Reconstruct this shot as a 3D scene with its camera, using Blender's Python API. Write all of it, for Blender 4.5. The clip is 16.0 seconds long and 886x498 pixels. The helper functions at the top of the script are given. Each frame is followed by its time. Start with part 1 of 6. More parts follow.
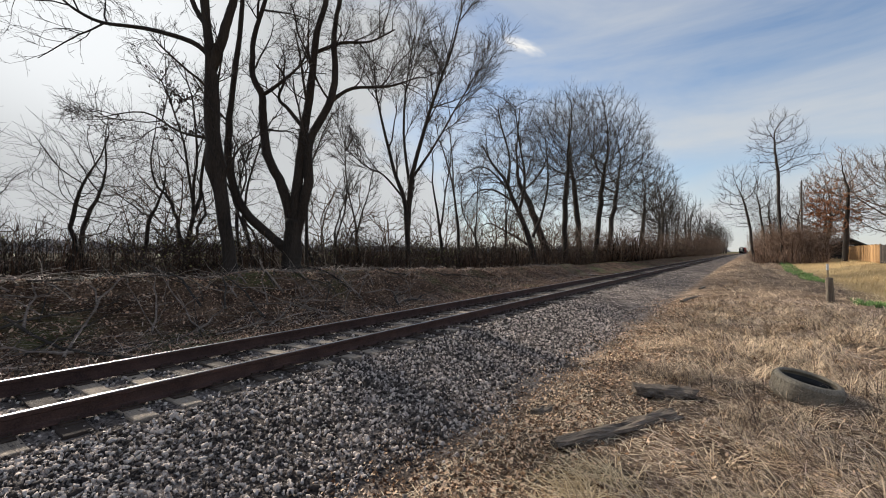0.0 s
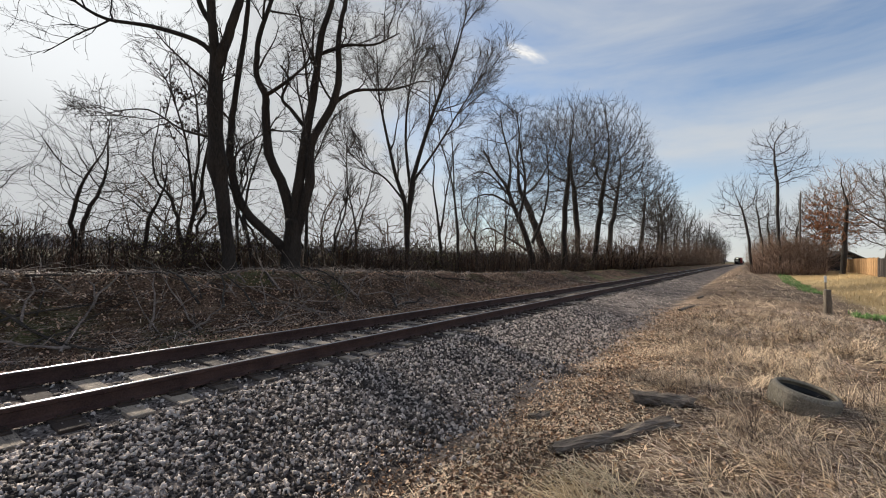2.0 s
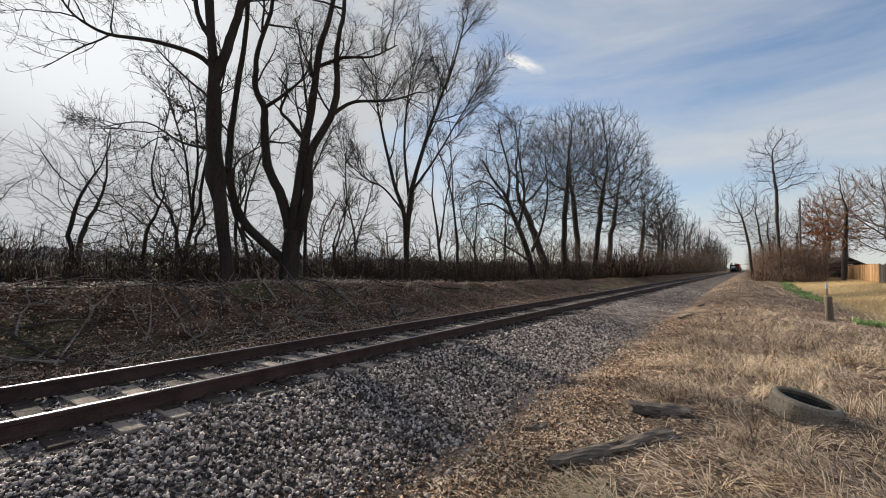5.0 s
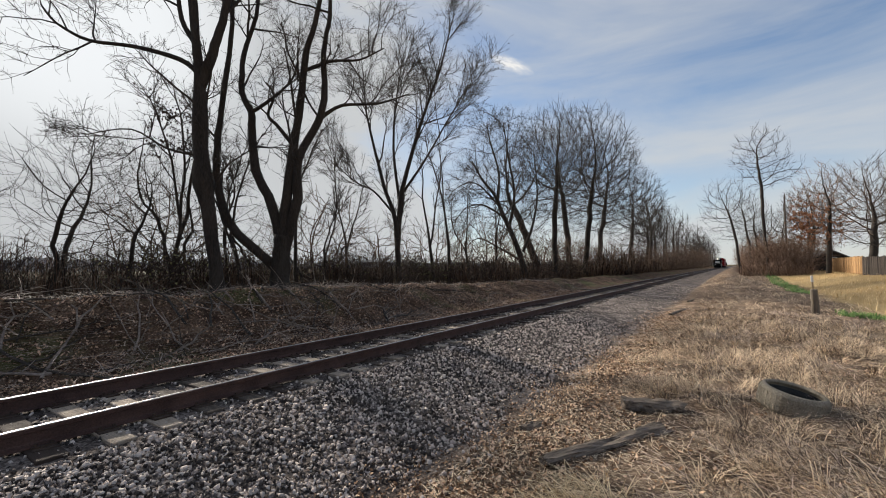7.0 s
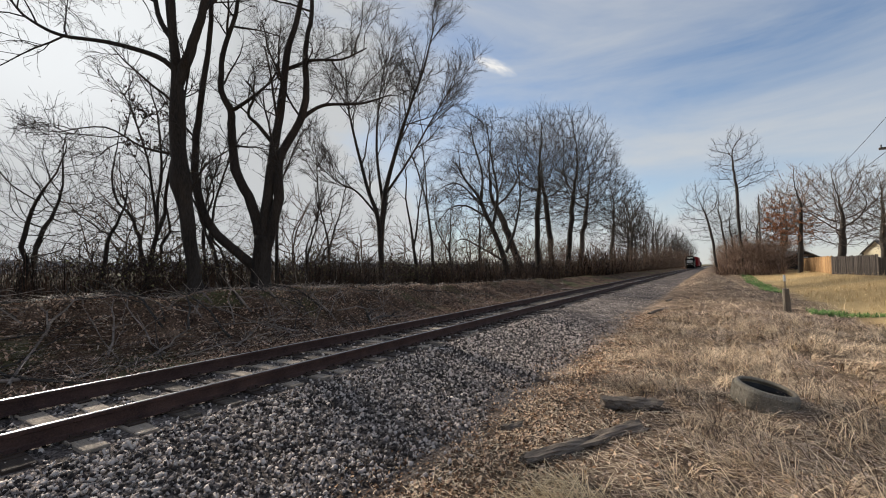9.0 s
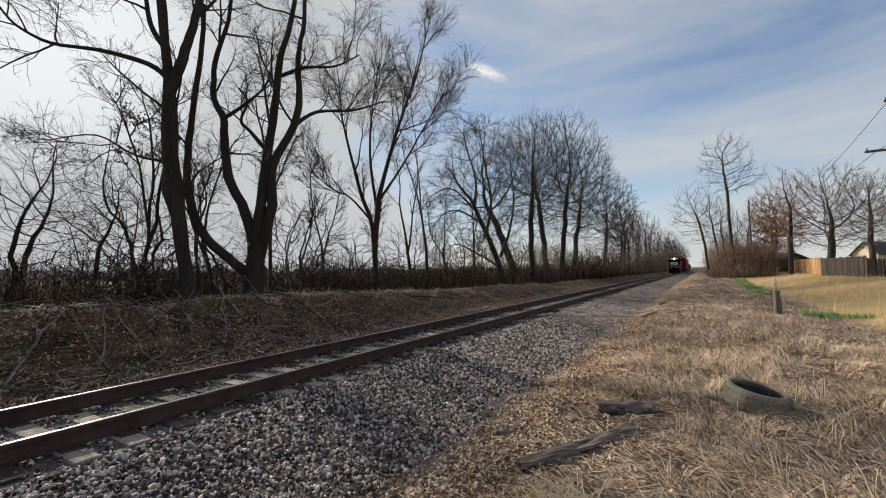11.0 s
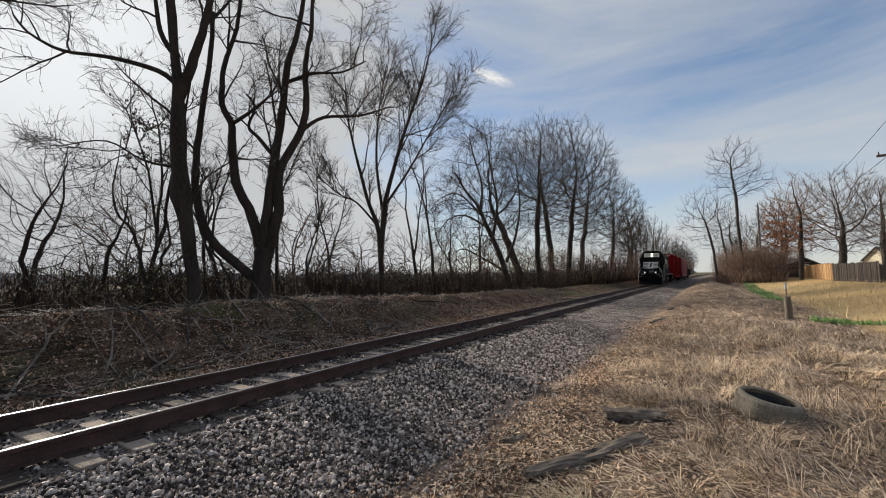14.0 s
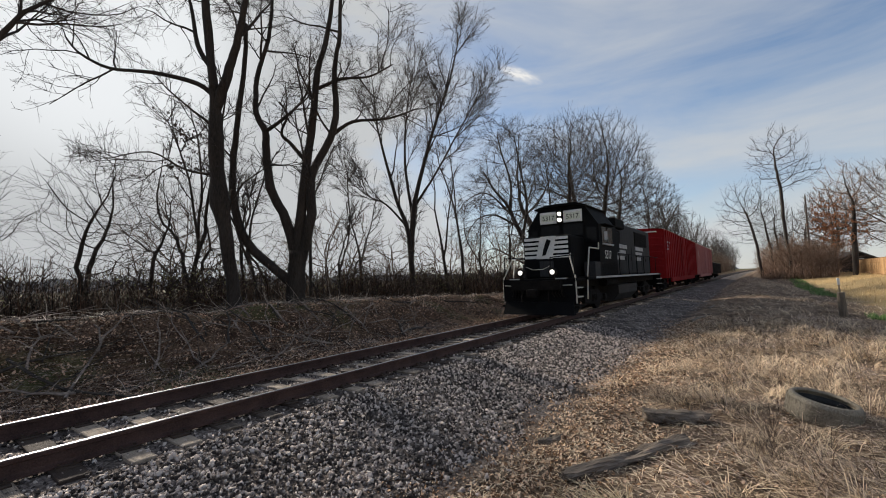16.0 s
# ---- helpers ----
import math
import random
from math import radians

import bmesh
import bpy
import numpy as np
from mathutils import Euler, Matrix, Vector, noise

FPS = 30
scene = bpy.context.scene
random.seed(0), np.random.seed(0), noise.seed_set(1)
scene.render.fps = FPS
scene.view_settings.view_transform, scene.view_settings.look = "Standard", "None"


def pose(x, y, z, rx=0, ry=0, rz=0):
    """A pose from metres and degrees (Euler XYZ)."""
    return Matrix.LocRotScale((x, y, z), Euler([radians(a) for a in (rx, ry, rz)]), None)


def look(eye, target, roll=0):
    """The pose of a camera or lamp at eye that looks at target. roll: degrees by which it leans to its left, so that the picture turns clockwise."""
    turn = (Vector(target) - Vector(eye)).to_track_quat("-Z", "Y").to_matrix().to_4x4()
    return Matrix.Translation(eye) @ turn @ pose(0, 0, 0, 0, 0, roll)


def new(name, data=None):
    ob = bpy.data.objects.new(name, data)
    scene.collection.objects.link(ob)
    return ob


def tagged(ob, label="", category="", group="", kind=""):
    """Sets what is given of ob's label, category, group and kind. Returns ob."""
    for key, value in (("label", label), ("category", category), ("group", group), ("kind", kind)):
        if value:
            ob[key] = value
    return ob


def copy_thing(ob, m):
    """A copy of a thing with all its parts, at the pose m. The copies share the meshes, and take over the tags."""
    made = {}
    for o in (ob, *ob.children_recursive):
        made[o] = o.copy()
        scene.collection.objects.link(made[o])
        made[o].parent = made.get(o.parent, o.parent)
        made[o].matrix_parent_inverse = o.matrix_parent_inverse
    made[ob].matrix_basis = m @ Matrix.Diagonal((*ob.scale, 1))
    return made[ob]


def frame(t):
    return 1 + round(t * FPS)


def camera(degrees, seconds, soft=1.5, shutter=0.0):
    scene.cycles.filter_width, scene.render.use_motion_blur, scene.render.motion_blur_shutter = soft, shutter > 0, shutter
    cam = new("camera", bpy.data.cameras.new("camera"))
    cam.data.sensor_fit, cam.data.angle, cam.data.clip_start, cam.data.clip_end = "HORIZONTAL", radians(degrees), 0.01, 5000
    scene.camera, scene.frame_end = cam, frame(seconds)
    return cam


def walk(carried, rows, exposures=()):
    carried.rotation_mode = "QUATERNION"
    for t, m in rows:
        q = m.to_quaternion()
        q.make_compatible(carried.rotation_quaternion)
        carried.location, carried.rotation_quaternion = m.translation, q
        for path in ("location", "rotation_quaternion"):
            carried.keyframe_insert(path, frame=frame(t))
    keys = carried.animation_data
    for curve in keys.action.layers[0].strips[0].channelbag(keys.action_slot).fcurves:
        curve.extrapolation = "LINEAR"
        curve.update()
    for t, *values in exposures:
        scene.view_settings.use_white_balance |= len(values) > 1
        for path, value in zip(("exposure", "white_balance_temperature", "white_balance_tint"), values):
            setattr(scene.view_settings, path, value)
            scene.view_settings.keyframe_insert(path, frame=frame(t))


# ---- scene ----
import collections

cam = camera(92.28, 16.0, soft=1.0)


def held(x, y, z, yaw, tilt, lean):
    return pose(x, y, z, 90 + tilt, 0, yaw) @ pose(0, 0, 0, 0, 0, lean)


# seconds, place, yaw left of the line of the track, tilt, lean
HELD = [
    (0, -0.042, -0.030, 1.513, 35.15, 0.32, 0.02),
    (0.5, -0.046, -0.029, 1.513, 35.18, 0.49, 0.17),
    (1, -0.042, -0.035, 1.507, 35.11, 0.64, 0.51),
    (1.5, -0.055, -0.048, 1.502, 34.99, 0.78, 0.91),
    (2, -0.056, -0.050, 1.497, 35.01, 0.86, 1.28),
    (2.5, -0.054, -0.034, 1.496, 35.10, 0.88, 1.50),
    (3, -0.050, -0.022, 1.501, 35.16, 1.01, 1.59),
    (3.5, -0.039, -0.007, 1.498, 35.32, 1.22, 1.59),
    (4, -0.032, 0.004, 1.501, 35.39, 1.58, 1.45),
    (6.5, 0.000, 0.011, 1.509, 34.30, 2.65, -0.20),
    (7, 0.001, 0.005, 1.509, 33.97, 2.37, -0.45),
    (7.5, 0.011, 0.007, 1.508, 33.53, 2.16, -0.52),
    (8, 0.013, 0.008, 1.507, 32.93, 2.02, -0.51),
    (8.5, 0.018, 0.018, 1.513, 32.28, 2.11, -0.52),
    (9, 0.029, 0.013, 1.516, 31.81, 2.43, -0.62),
    (11.5, 0.048, -0.005, 1.530, 31.00, 3.14, -1.19),
    (12, 0.050, -0.003, 1.535, 31.07, 3.18, -1.18),
    (12.5, 0.045, 0.001, 1.536, 31.16, 3.29, -1.17),
    (13, 0.037, 0.012, 1.533, 31.32, 3.43, -1.14),
    (13.5, 0.038, 0.017, 1.532, 31.50, 3.61, -1.07),
    (14, 0.033, 0.023, 1.533, 31.83, 3.76, -1.05),
    (14.5, 0.028, 0.025, 1.530, 32.43, 3.92, -1.06),
    (15, 0.028, 0.023, 1.530, 33.46, 4.02, -1.14),
    (15.5, 0.020, 0.021, 1.531, 34.63, 4.00, -1.41),
    (16, 0.012, 0.020, 1.523, 35.80, 3.92, -1.85),
]
walk(cam, [(t, held(*v)) for t, *v in HELD], exposures=[(0, 0.70), (9, 0.62), (16, 0.58)])

# ---- light ----
SUN_AZ, SUN_EL = 76.0, 25.5      # degrees left of the track's direction, and up
sun_way = Vector((-math.sin(radians(SUN_AZ)) * math.cos(radians(SUN_EL)), math.cos(radians(SUN_AZ)) * math.cos(radians(SUN_EL)), math.sin(radians(SUN_EL))))
lamp = bpy.data.lights.new("sun", "SUN")
lamp.energy, lamp.angle, lamp.color = 5.0, radians(4.0), (1.0, 0.92, 0.80)
new("sun", lamp).matrix_world = look((0, 0, 30), Vector((0, 0, 30)) - sun_way)

world = bpy.data.worlds.new("sky")
scene.world = world
world.use_nodes = True
wt = world.node_tree
wt.nodes.clear()


def wnode(kind, **kw):
    n = wt.nodes.new(kind)
    for k, v in kw.items():
        n.inputs[k].default_value = v
    return n


sky = wt.nodes.new("ShaderNodeTexSky")
sky.sky_type, sky.sun_disc = "NISHITA", False
sky.sun_elevation, sky.sun_rotation = radians(SUN_EL), radians(-SUN_AZ)
sky.air_density, sky.dust_density, sky.ozone_density = 1.0, 0.12, 3.0
# thin high cloud, drawn out along one direction, over the whole sky
coord = wt.nodes.new("ShaderNodeTexCoord")
stretch = wt.nodes.new("ShaderNodeMapping")
stretch.inputs["Scale"].default_value = (1.1, 2.4, 5.0)
stretch.inputs["Rotation"].default_value = (0.3, 0.2, 0.9)
cloud = wnode("ShaderNodeTexNoise", Scale=1.3, Detail=7.0, Roughness=0.55, Distortion=0.5)
ramp = wt.nodes.new("ShaderNodeValToRGB")
ramp.color_ramp.elements[0].position, ramp.color_ramp.elements[0].color = 0.38, (0.06, 0.06, 0.06, 1)
ramp.color_ramp.elements[1].position, ramp.color_ramp.elements[1].color = 0.66, (0.7, 0.7, 0.7, 1)
veil = wt.nodes.new("ShaderNodeMixRGB")
tint = wt.nodes.new("ShaderNodeMixRGB")
tint.blend_type = "MULTIPLY"
tint.inputs[0].default_value = 1.0
tint.inputs[1].default_value = (4.52, 4.65, 4.75, 1)
tint.inputs[2].default_value = (1.0, 1.0, 1.0, 1)
back = wt.nodes.new("ShaderNodeBackground")
back.inputs["Strength"].default_value = 0.089
wout = wt.nodes.new("ShaderNodeOutputWorld")
ln = wt.links.new
ln(coord.outputs["Generated"], stretch.inputs["Vector"])
ln(stretch.outputs["Vector"], cloud.inputs["Vector"])
ln(cloud.outputs["Fac"], ramp.inputs["Fac"])
# the high cloud thickens towards the sun and towards the horizon, and glows round the sun
def mapped(source, lo, hi, out_lo, out_hi):
    n = wt.nodes.new("ShaderNodeMapRange")
    n.interpolation_type = "SMOOTHSTEP"
    for k, v in (("From Min", lo), ("From Max", hi), ("To Min", out_lo), ("To Max", out_hi)):
        n.inputs[k].default_value = v
    ln(source, n.inputs["Value"])
    return n.outputs["Result"]


def combined(op, p, q, clamp=False):
    n = wt.nodes.new("ShaderNodeMath")
    n.operation, n.use_clamp = op, clamp
    for k, v in enumerate((p, q)):
        if isinstance(v, float):
            n.inputs[k].default_value = v
        else:
            ln(v, n.inputs[k])
    return n.outputs[0]


toward = wt.nodes.new("ShaderNodeVectorMath")
toward.operation = "DOT_PRODUCT"
toward.inputs[1].default_value = sun_way
ln(coord.outputs["Generated"], toward.inputs[0])
height = wt.nodes.new("ShaderNodeSeparateXYZ")
ln(coord.outputs["Generated"], height.inputs[0])
near_sun = mapped(toward.outputs["Value"], 0.66, 0.985, 0.0, 0.93)
low = mapped(height.outputs["Z"], 0.0, 0.34, 0.54, 0.0)
ln(combined("ADD", combined("ADD", near_sun, low), ramp.outputs["Color"], True), veil.inputs[0])
halo = combined("ADD", mapped(toward.outputs["Value"], 0.95, 1.0, 0.0, 0.5), mapped(toward.outputs["Value"], 0.6, 1.0, 0.99, 0.93))
ln(halo, tint.inputs[2])
ln(sky.outputs["Color"], veil.inputs[1])
ln(tint.outputs["Color"], veil.inputs[2])
ln(veil.outputs["Color"], back.inputs["Color"])
ln(back.outputs["Background"], wout.inputs["Surface"])


# ---- materials ----
def material(name, c1, c2, rough=0.85, scale=6.0, fine=60.0, bump=0.3, metal=0.0, spread=0.18, spec=0.3, each=0.0, island=False, stretch=(1, 1, 1), c3=None):
    """Two-scale noise between two colours, fine bump, and a shift of value from piece to piece."""
    m = bpy.data.materials.new(name)
    m.use_nodes = True
    nt = m.node_tree
    bsdf = nt.nodes["Principled BSDF"]
    tc = nt.nodes.new("ShaderNodeTexCoord")
    mp = nt.nodes.new("ShaderNodeMapping")
    mp.inputs["Scale"].default_value = stretch
    nt.links.new(tc.outputs["Object"], mp.inputs["Vector"])
    big = nt.nodes.new("ShaderNodeTexNoise")
    big.inputs["Scale"].default_value, big.inputs["Detail"].default_value = scale, 4
    small = nt.nodes.new("ShaderNodeTexNoise")
    small.inputs["Scale"].default_value, small.inputs["Detail"].default_value = fine, 5
    for n in (big, small):
        nt.links.new(mp.outputs["Vector"], n.inputs["Vector"])
    add = nt.nodes.new("ShaderNodeMath")
    add.operation = "MULTIPLY_ADD"
    add.inputs[1].default_value = 0.5
    half = nt.nodes.new("ShaderNodeMath")
    half.operation = "MULTIPLY"
    half.inputs[1].default_value = 0.5
    nt.links.new(big.outputs["Fac"], half.inputs[0])
    nt.links.new(small.outputs["Fac"], add.inputs[0])
    nt.links.new(half.outputs[0], add.inputs[2])
    last = add.outputs[0]
    if each:
        if island:
            rnd = nt.nodes.new("ShaderNodeNewGeometry").outputs["Random Per Island"]
        else:
            rnd = nt.nodes.new("ShaderNodeObjectInfo").outputs["Random"]
        off = nt.nodes.new("ShaderNodeMath")
        off.operation = "MULTIPLY_ADD"
        off.inputs[1].default_value = each
        nt.links.new(rnd, off.inputs[0])
        nt.links.new(last, off.inputs[2])
        sub = nt.nodes.new("ShaderNodeMath")
        sub.operation = "SUBTRACT"
        sub.inputs[1].default_value = each / 2
        nt.links.new(off.outputs[0], sub.inputs[0])
        last = sub.outputs[0]
    cr = nt.nodes.new("ShaderNodeValToRGB")
    cr.color_ramp.elements[0].position, cr.color_ramp.elements[0].color = 0.5 - spread, (*c1, 1)
    cr.color_ramp.elements[1].position, cr.color_ramp.elements[1].color = 0.5 + spread, (*c2, 1)
    if c3:
        e = cr.color_ramp.elements.new(0.5)
        e.color = (*c3, 1)
    nt.links.new(last, cr.inputs["Fac"])
    nt.links.new(cr.outputs["Color"], bsdf.inputs["Base Color"])
    bsdf.inputs["Roughness"].default_value = rough
    bsdf.inputs["Metallic"].default_value = metal
    bsdf.inputs["Specular IOR Level"].default_value = spec
    if bump:
        b = nt.nodes.new("ShaderNodeBump")
        b.inputs["Strength"].default_value, b.inputs["Distance"].default_value = bump, 0.02
        nt.links.new(small.outputs["Fac"], b.inputs["Height"])
        nt.links.new(b.outputs["Normal"], bsdf.inputs["Normal"])
    return m


def glow(name, colour, strength):
    m = bpy.data.materials.new(name)
    m.use_nodes = True
    b = m.node_tree.nodes["Principled BSDF"]
    b.inputs["Base Color"].default_value = (*colour, 1)
    b.inputs["Emission Color"].default_value = (*colour, 1)
    b.inputs["Emission Strength"].default_value = strength
    return m


BARK = material("bark", (0.013, 0.01, 0.008), (0.055, 0.043, 0.034), 0.95, 3.0, 30.0, 0.9, stretch=(1, 1, 0.25))
# a paler bark, for trees farther off and every third fallen branch
BARK_FAR = material("paler_bark", (0.022, 0.018, 0.016), (0.085, 0.07, 0.058), 0.95, 2.0, 20.0, 0.5, stretch=(1, 1, 0.3))
TWIG = material("twig_bark", (0.014, 0.011, 0.01), (0.058, 0.046, 0.038), 0.9, 2.0, 14.0, 0.0)
TWIG_PALE = material("pale_twig_bark", (0.04, 0.031, 0.026), (0.15, 0.115, 0.095), 0.9, 2.0, 14.0, 0.0)
TWIG_RED = material("reddish_twig_bark", (0.085, 0.052, 0.036), (0.28, 0.185, 0.13), 0.9, 1.0, 10.0, 0.0)
SHRUB = material("shrub_stems", (0.014, 0.009, 0.007), (0.07, 0.045, 0.032), 0.9, 1.2, 14.0, 0.0)
CANES = material("bramble_canes", (0.012, 0.007, 0.0045), (0.1, 0.056, 0.033), 0.9, 0.6, 8.0, 0.0, each=0.7, island=True)
CANES_RED = material("red_brown_canes", (0.08, 0.048, 0.032), (0.34, 0.22, 0.15), 0.9, 0.6, 8.0, 0.0, each=0.7, island=True)
CANES_DULL = material("dull_brown_brush", (0.03, 0.019, 0.013), (0.16, 0.105, 0.072), 0.9, 1.2, 14.0, 0.0)
RUSSET = material("russet_leaves", (0.16, 0.06, 0.025), (0.34, 0.15, 0.07), 0.8, 2.0, 30.0, 0.0, each=0.4, island=True)
OLIVE = material("yellow_green_leaves", (0.06, 0.055, 0.02), (0.20, 0.17, 0.07), 0.8, 2.0, 30.0, 0.0, each=0.4, island=True)
STONE = material("ballast_stone", (0.04, 0.031, 0.027), (0.62, 0.525, 0.46), 0.85, 8.0, 90.0, 0.4, each=0.95, island=True, c3=(0.25, 0.205, 0.18))
DRY = material("dry_grass", (0.07, 0.04, 0.024), (0.86, 0.66, 0.44), 0.75, 1.0, 12.0, 0.0, each=0.7, island=True, c3=(0.42, 0.29, 0.185))
DRY_GREY = material("greyish_dead_stems", (0.10, 0.065, 0.048), (0.72, 0.56, 0.45), 0.8, 1.0, 12.0, 0.0, each=0.8, island=True, c3=(0.44, 0.325, 0.255))
STALK = material("broken_stalks", (0.09, 0.058, 0.036), (0.82, 0.66, 0.46), 0.8, 2.0, 20.0, 0.0, each=0.9, island=True, c3=(0.46, 0.33, 0.22))
BANK_TWIG = material("weathered_grey_twigs", (0.05, 0.036, 0.028), (0.62, 0.5, 0.42), 0.9, 2.0, 20.0, 0.0, each=0.9, island=True, c3=(0.22, 0.165, 0.13))
BOUGH = material("weathered_grey_bough", (0.05, 0.037, 0.03), (0.42, 0.335, 0.28), 0.95, 3.0, 26.0, 0.6, stretch=(0.6, 0.6, 2))
STRAW = material("golden_straw", (0.4, 0.275, 0.13), (0.78, 0.59, 0.33), 0.75, 1.0, 12.0, 0.0, each=0.5, island=True)
STRAW_PALE = material("pale_straw", (0.44, 0.3, 0.15), (0.85, 0.67, 0.42), 0.7, 1.0, 12.0, 0.0, each=0.6, island=True)
GREEN = material("green_grass", (0.04, 0.09, 0.018), (0.15, 0.25, 0.06), 0.7, 1.0, 12.0, 0.0, each=0.5, island=True)
LEAF = material("dead_leaves", (0.10, 0.045, 0.02), (0.82, 0.58, 0.38), 0.8, 3.0, 40.0, 0.1, each=0.9, island=True, c3=(0.44, 0.245, 0.125))
LEAF_DARK = material("damp_dead_leaves", (0.06, 0.03, 0.018), (0.6, 0.39, 0.26), 0.8, 3.0, 40.0, 0.1, each=0.9, island=True, c3=(0.28, 0.168, 0.11))
RAIL_TOP = material("polished_rail_head", (0.28, 0.275, 0.29), (0.42, 0.41, 0.42), 0.3, 3.0, 200.0, 0.02, metal=1.0, stretch=(1, 0.05, 1))
RAIL_SIDE = material("rusty_rail_side", (0.034, 0.018, 0.015), (0.115, 0.064, 0.052), 0.7, 4.0, 60.0, 0.3, metal=0.2)
TIE = material("weathered_timber_tie", (0.045, 0.03, 0.023), (0.4, 0.32, 0.245), 0.9, 3.0, 40.0, 0.6, each=0.6, spread=0.25, stretch=(0.3, 3, 3), c3=(0.085, 0.066, 0.052))
PLATE = material("rusty_tie_plate", (0.02, 0.013, 0.01), (0.07, 0.045, 0.032), 0.8, 9.0, 80.0, 0.3)
LOGWOOD = material("grey_weathered_log", (0.018, 0.013, 0.01), (0.31, 0.245, 0.19), 0.95, 3.0, 26.0, 0.9, stretch=(0.25, 3, 3))
POST = material("grey_timber_post", (0.07, 0.055, 0.042), (0.22, 0.18, 0.14), 0.95, 5.0, 50.0, 0.7, stretch=(3, 3, 0.3))
PALE_POST = material("pale_marker", (0.26, 0.19, 0.12), (0.44, 0.34, 0.22), 0.8, 5.0, 50.0, 0.2)
POLE_WOOD = material("pole_timber", (0.07, 0.055, 0.045), (0.16, 0.13, 0.11), 0.9, 3.0, 30.0, 0.3, stretch=(3, 3, 0.2))
TYRE = material("dusty_tyre_rubber", (0.09, 0.074, 0.055), (0.34, 0.29, 0.22), 0.8, 4.0, 50.0, 0.3)
TYRE_IN = material("tyre_inner_rubber", (0.015, 0.015, 0.015), (0.06, 0.06, 0.06), 0.7, 4.0, 40.0, 0.2)
BLACK = material("faded_black_paint", (0.003, 0.003, 0.0033), (0.01, 0.01, 0.0105), 0.75, 1.2, 40.0, 0.05, spec=0.06)
# a lighter black for the hood, its doors, nose door and battery boxes
BLACK_SIDE = material("lighter_black_paint", (0.012, 0.012, 0.013), (0.04, 0.04, 0.042), 0.7, 1.0, 30.0, 0.05, spec=0.15, stretch=(1, 1, 0.3))
GRIME = material("grimy_running_gear", (0.005, 0.0045, 0.004), (0.018, 0.015, 0.013), 0.9, 5.0, 40.0, 0.4, spec=0.1)
WHITE = material("off_white_paint", (0.5, 0.49, 0.46), (0.8, 0.78, 0.75), 0.55, 3.0, 40.0, 0.05)
GREYISH = material("worn_white_lettering", (0.2, 0.2, 0.2), (0.5, 0.5, 0.49), 0.6, 4.0, 40.0, 0.02)
RAILING = material("pale_handrail_paint", (0.35, 0.33, 0.28), (0.6, 0.56, 0.48), 0.5, 5.0, 40.0, 0.05)
RED = material("boxcar_red_paint", (0.14, 0.006, 0.007), (0.27, 0.013, 0.014), 0.75, 0.7, 18.0, 0.06, spec=0.08, stretch=(1, 1, 0.25))
PINK = material("sun_faded_red_paint", (0.30, 0.10, 0.09), (0.46, 0.2, 0.18), 0.7, 0.7, 18.0, 0.06, stretch=(1, 1, 0.25))
DARKCAR = material("dark_car_paint", (0.012, 0.011, 0.01), (0.04, 0.035, 0.032), 0.8, 1.0, 20.0, 0.1)
GLASS = material("cab_window_glass", (0.004, 0.004, 0.005), (0.01, 0.01, 0.011), 0.15, 1.0, 5.0, 0.0, spec=0.1)
LIGHT = glow("headlight_lens", (1.0, 0.84, 0.6), 25.0)
DITCH = glow("ditch_light_lens", (1.0, 0.95, 0.88), 0.7)
BOARD = glow("lit_number_board", (0.42, 0.43, 0.36), 0.12)
FENCE_TAN = material("new_fence_boards", (0.2, 0.11, 0.045), (0.4, 0.24, 0.11), 0.85, 2.0, 30.0, 0.3, each=0.3, stretch=(3, 3, 0.3))
FENCE_GREY = material("old_grey_fence_boards", (0.025, 0.02, 0.017), (0.095, 0.077, 0.066), 0.9, 2.0, 30.0, 0.3, each=0.4, stretch=(3, 3, 0.3))
SIDING = material("cream_siding", (0.55, 0.47, 0.33), (0.72, 0.64, 0.47), 0.7, 1.0, 20.0, 0.1)
SIDING_GREY = material("grey_siding", (0.30, 0.29, 0.28), (0.46, 0.45, 0.44), 0.7, 1.0, 20.0, 0.1)
ROOFING = material("grey_shingles", (0.05, 0.05, 0.05), (0.15, 0.14, 0.135), 0.9, 2.0, 30.0, 0.4)
STEEL = material("galvanised_fitting", (0.06, 0.06, 0.062), (0.14, 0.14, 0.145), 0.5, 5.0, 50.0, 0.05, metal=0.7)
CABLE = material("cable_black", (0.015, 0.015, 0.015), (0.04, 0.04, 0.04), 0.6, 5.0, 50.0, 0.0)
# distance haze is mixed into this colour: greyer and lighter than the trees
HAZED_TREES = material("hazed_far_woods", (0.13, 0.12, 0.12), (0.26, 0.24, 0.235), 0.95, 0.05, 0.6, 0.0)


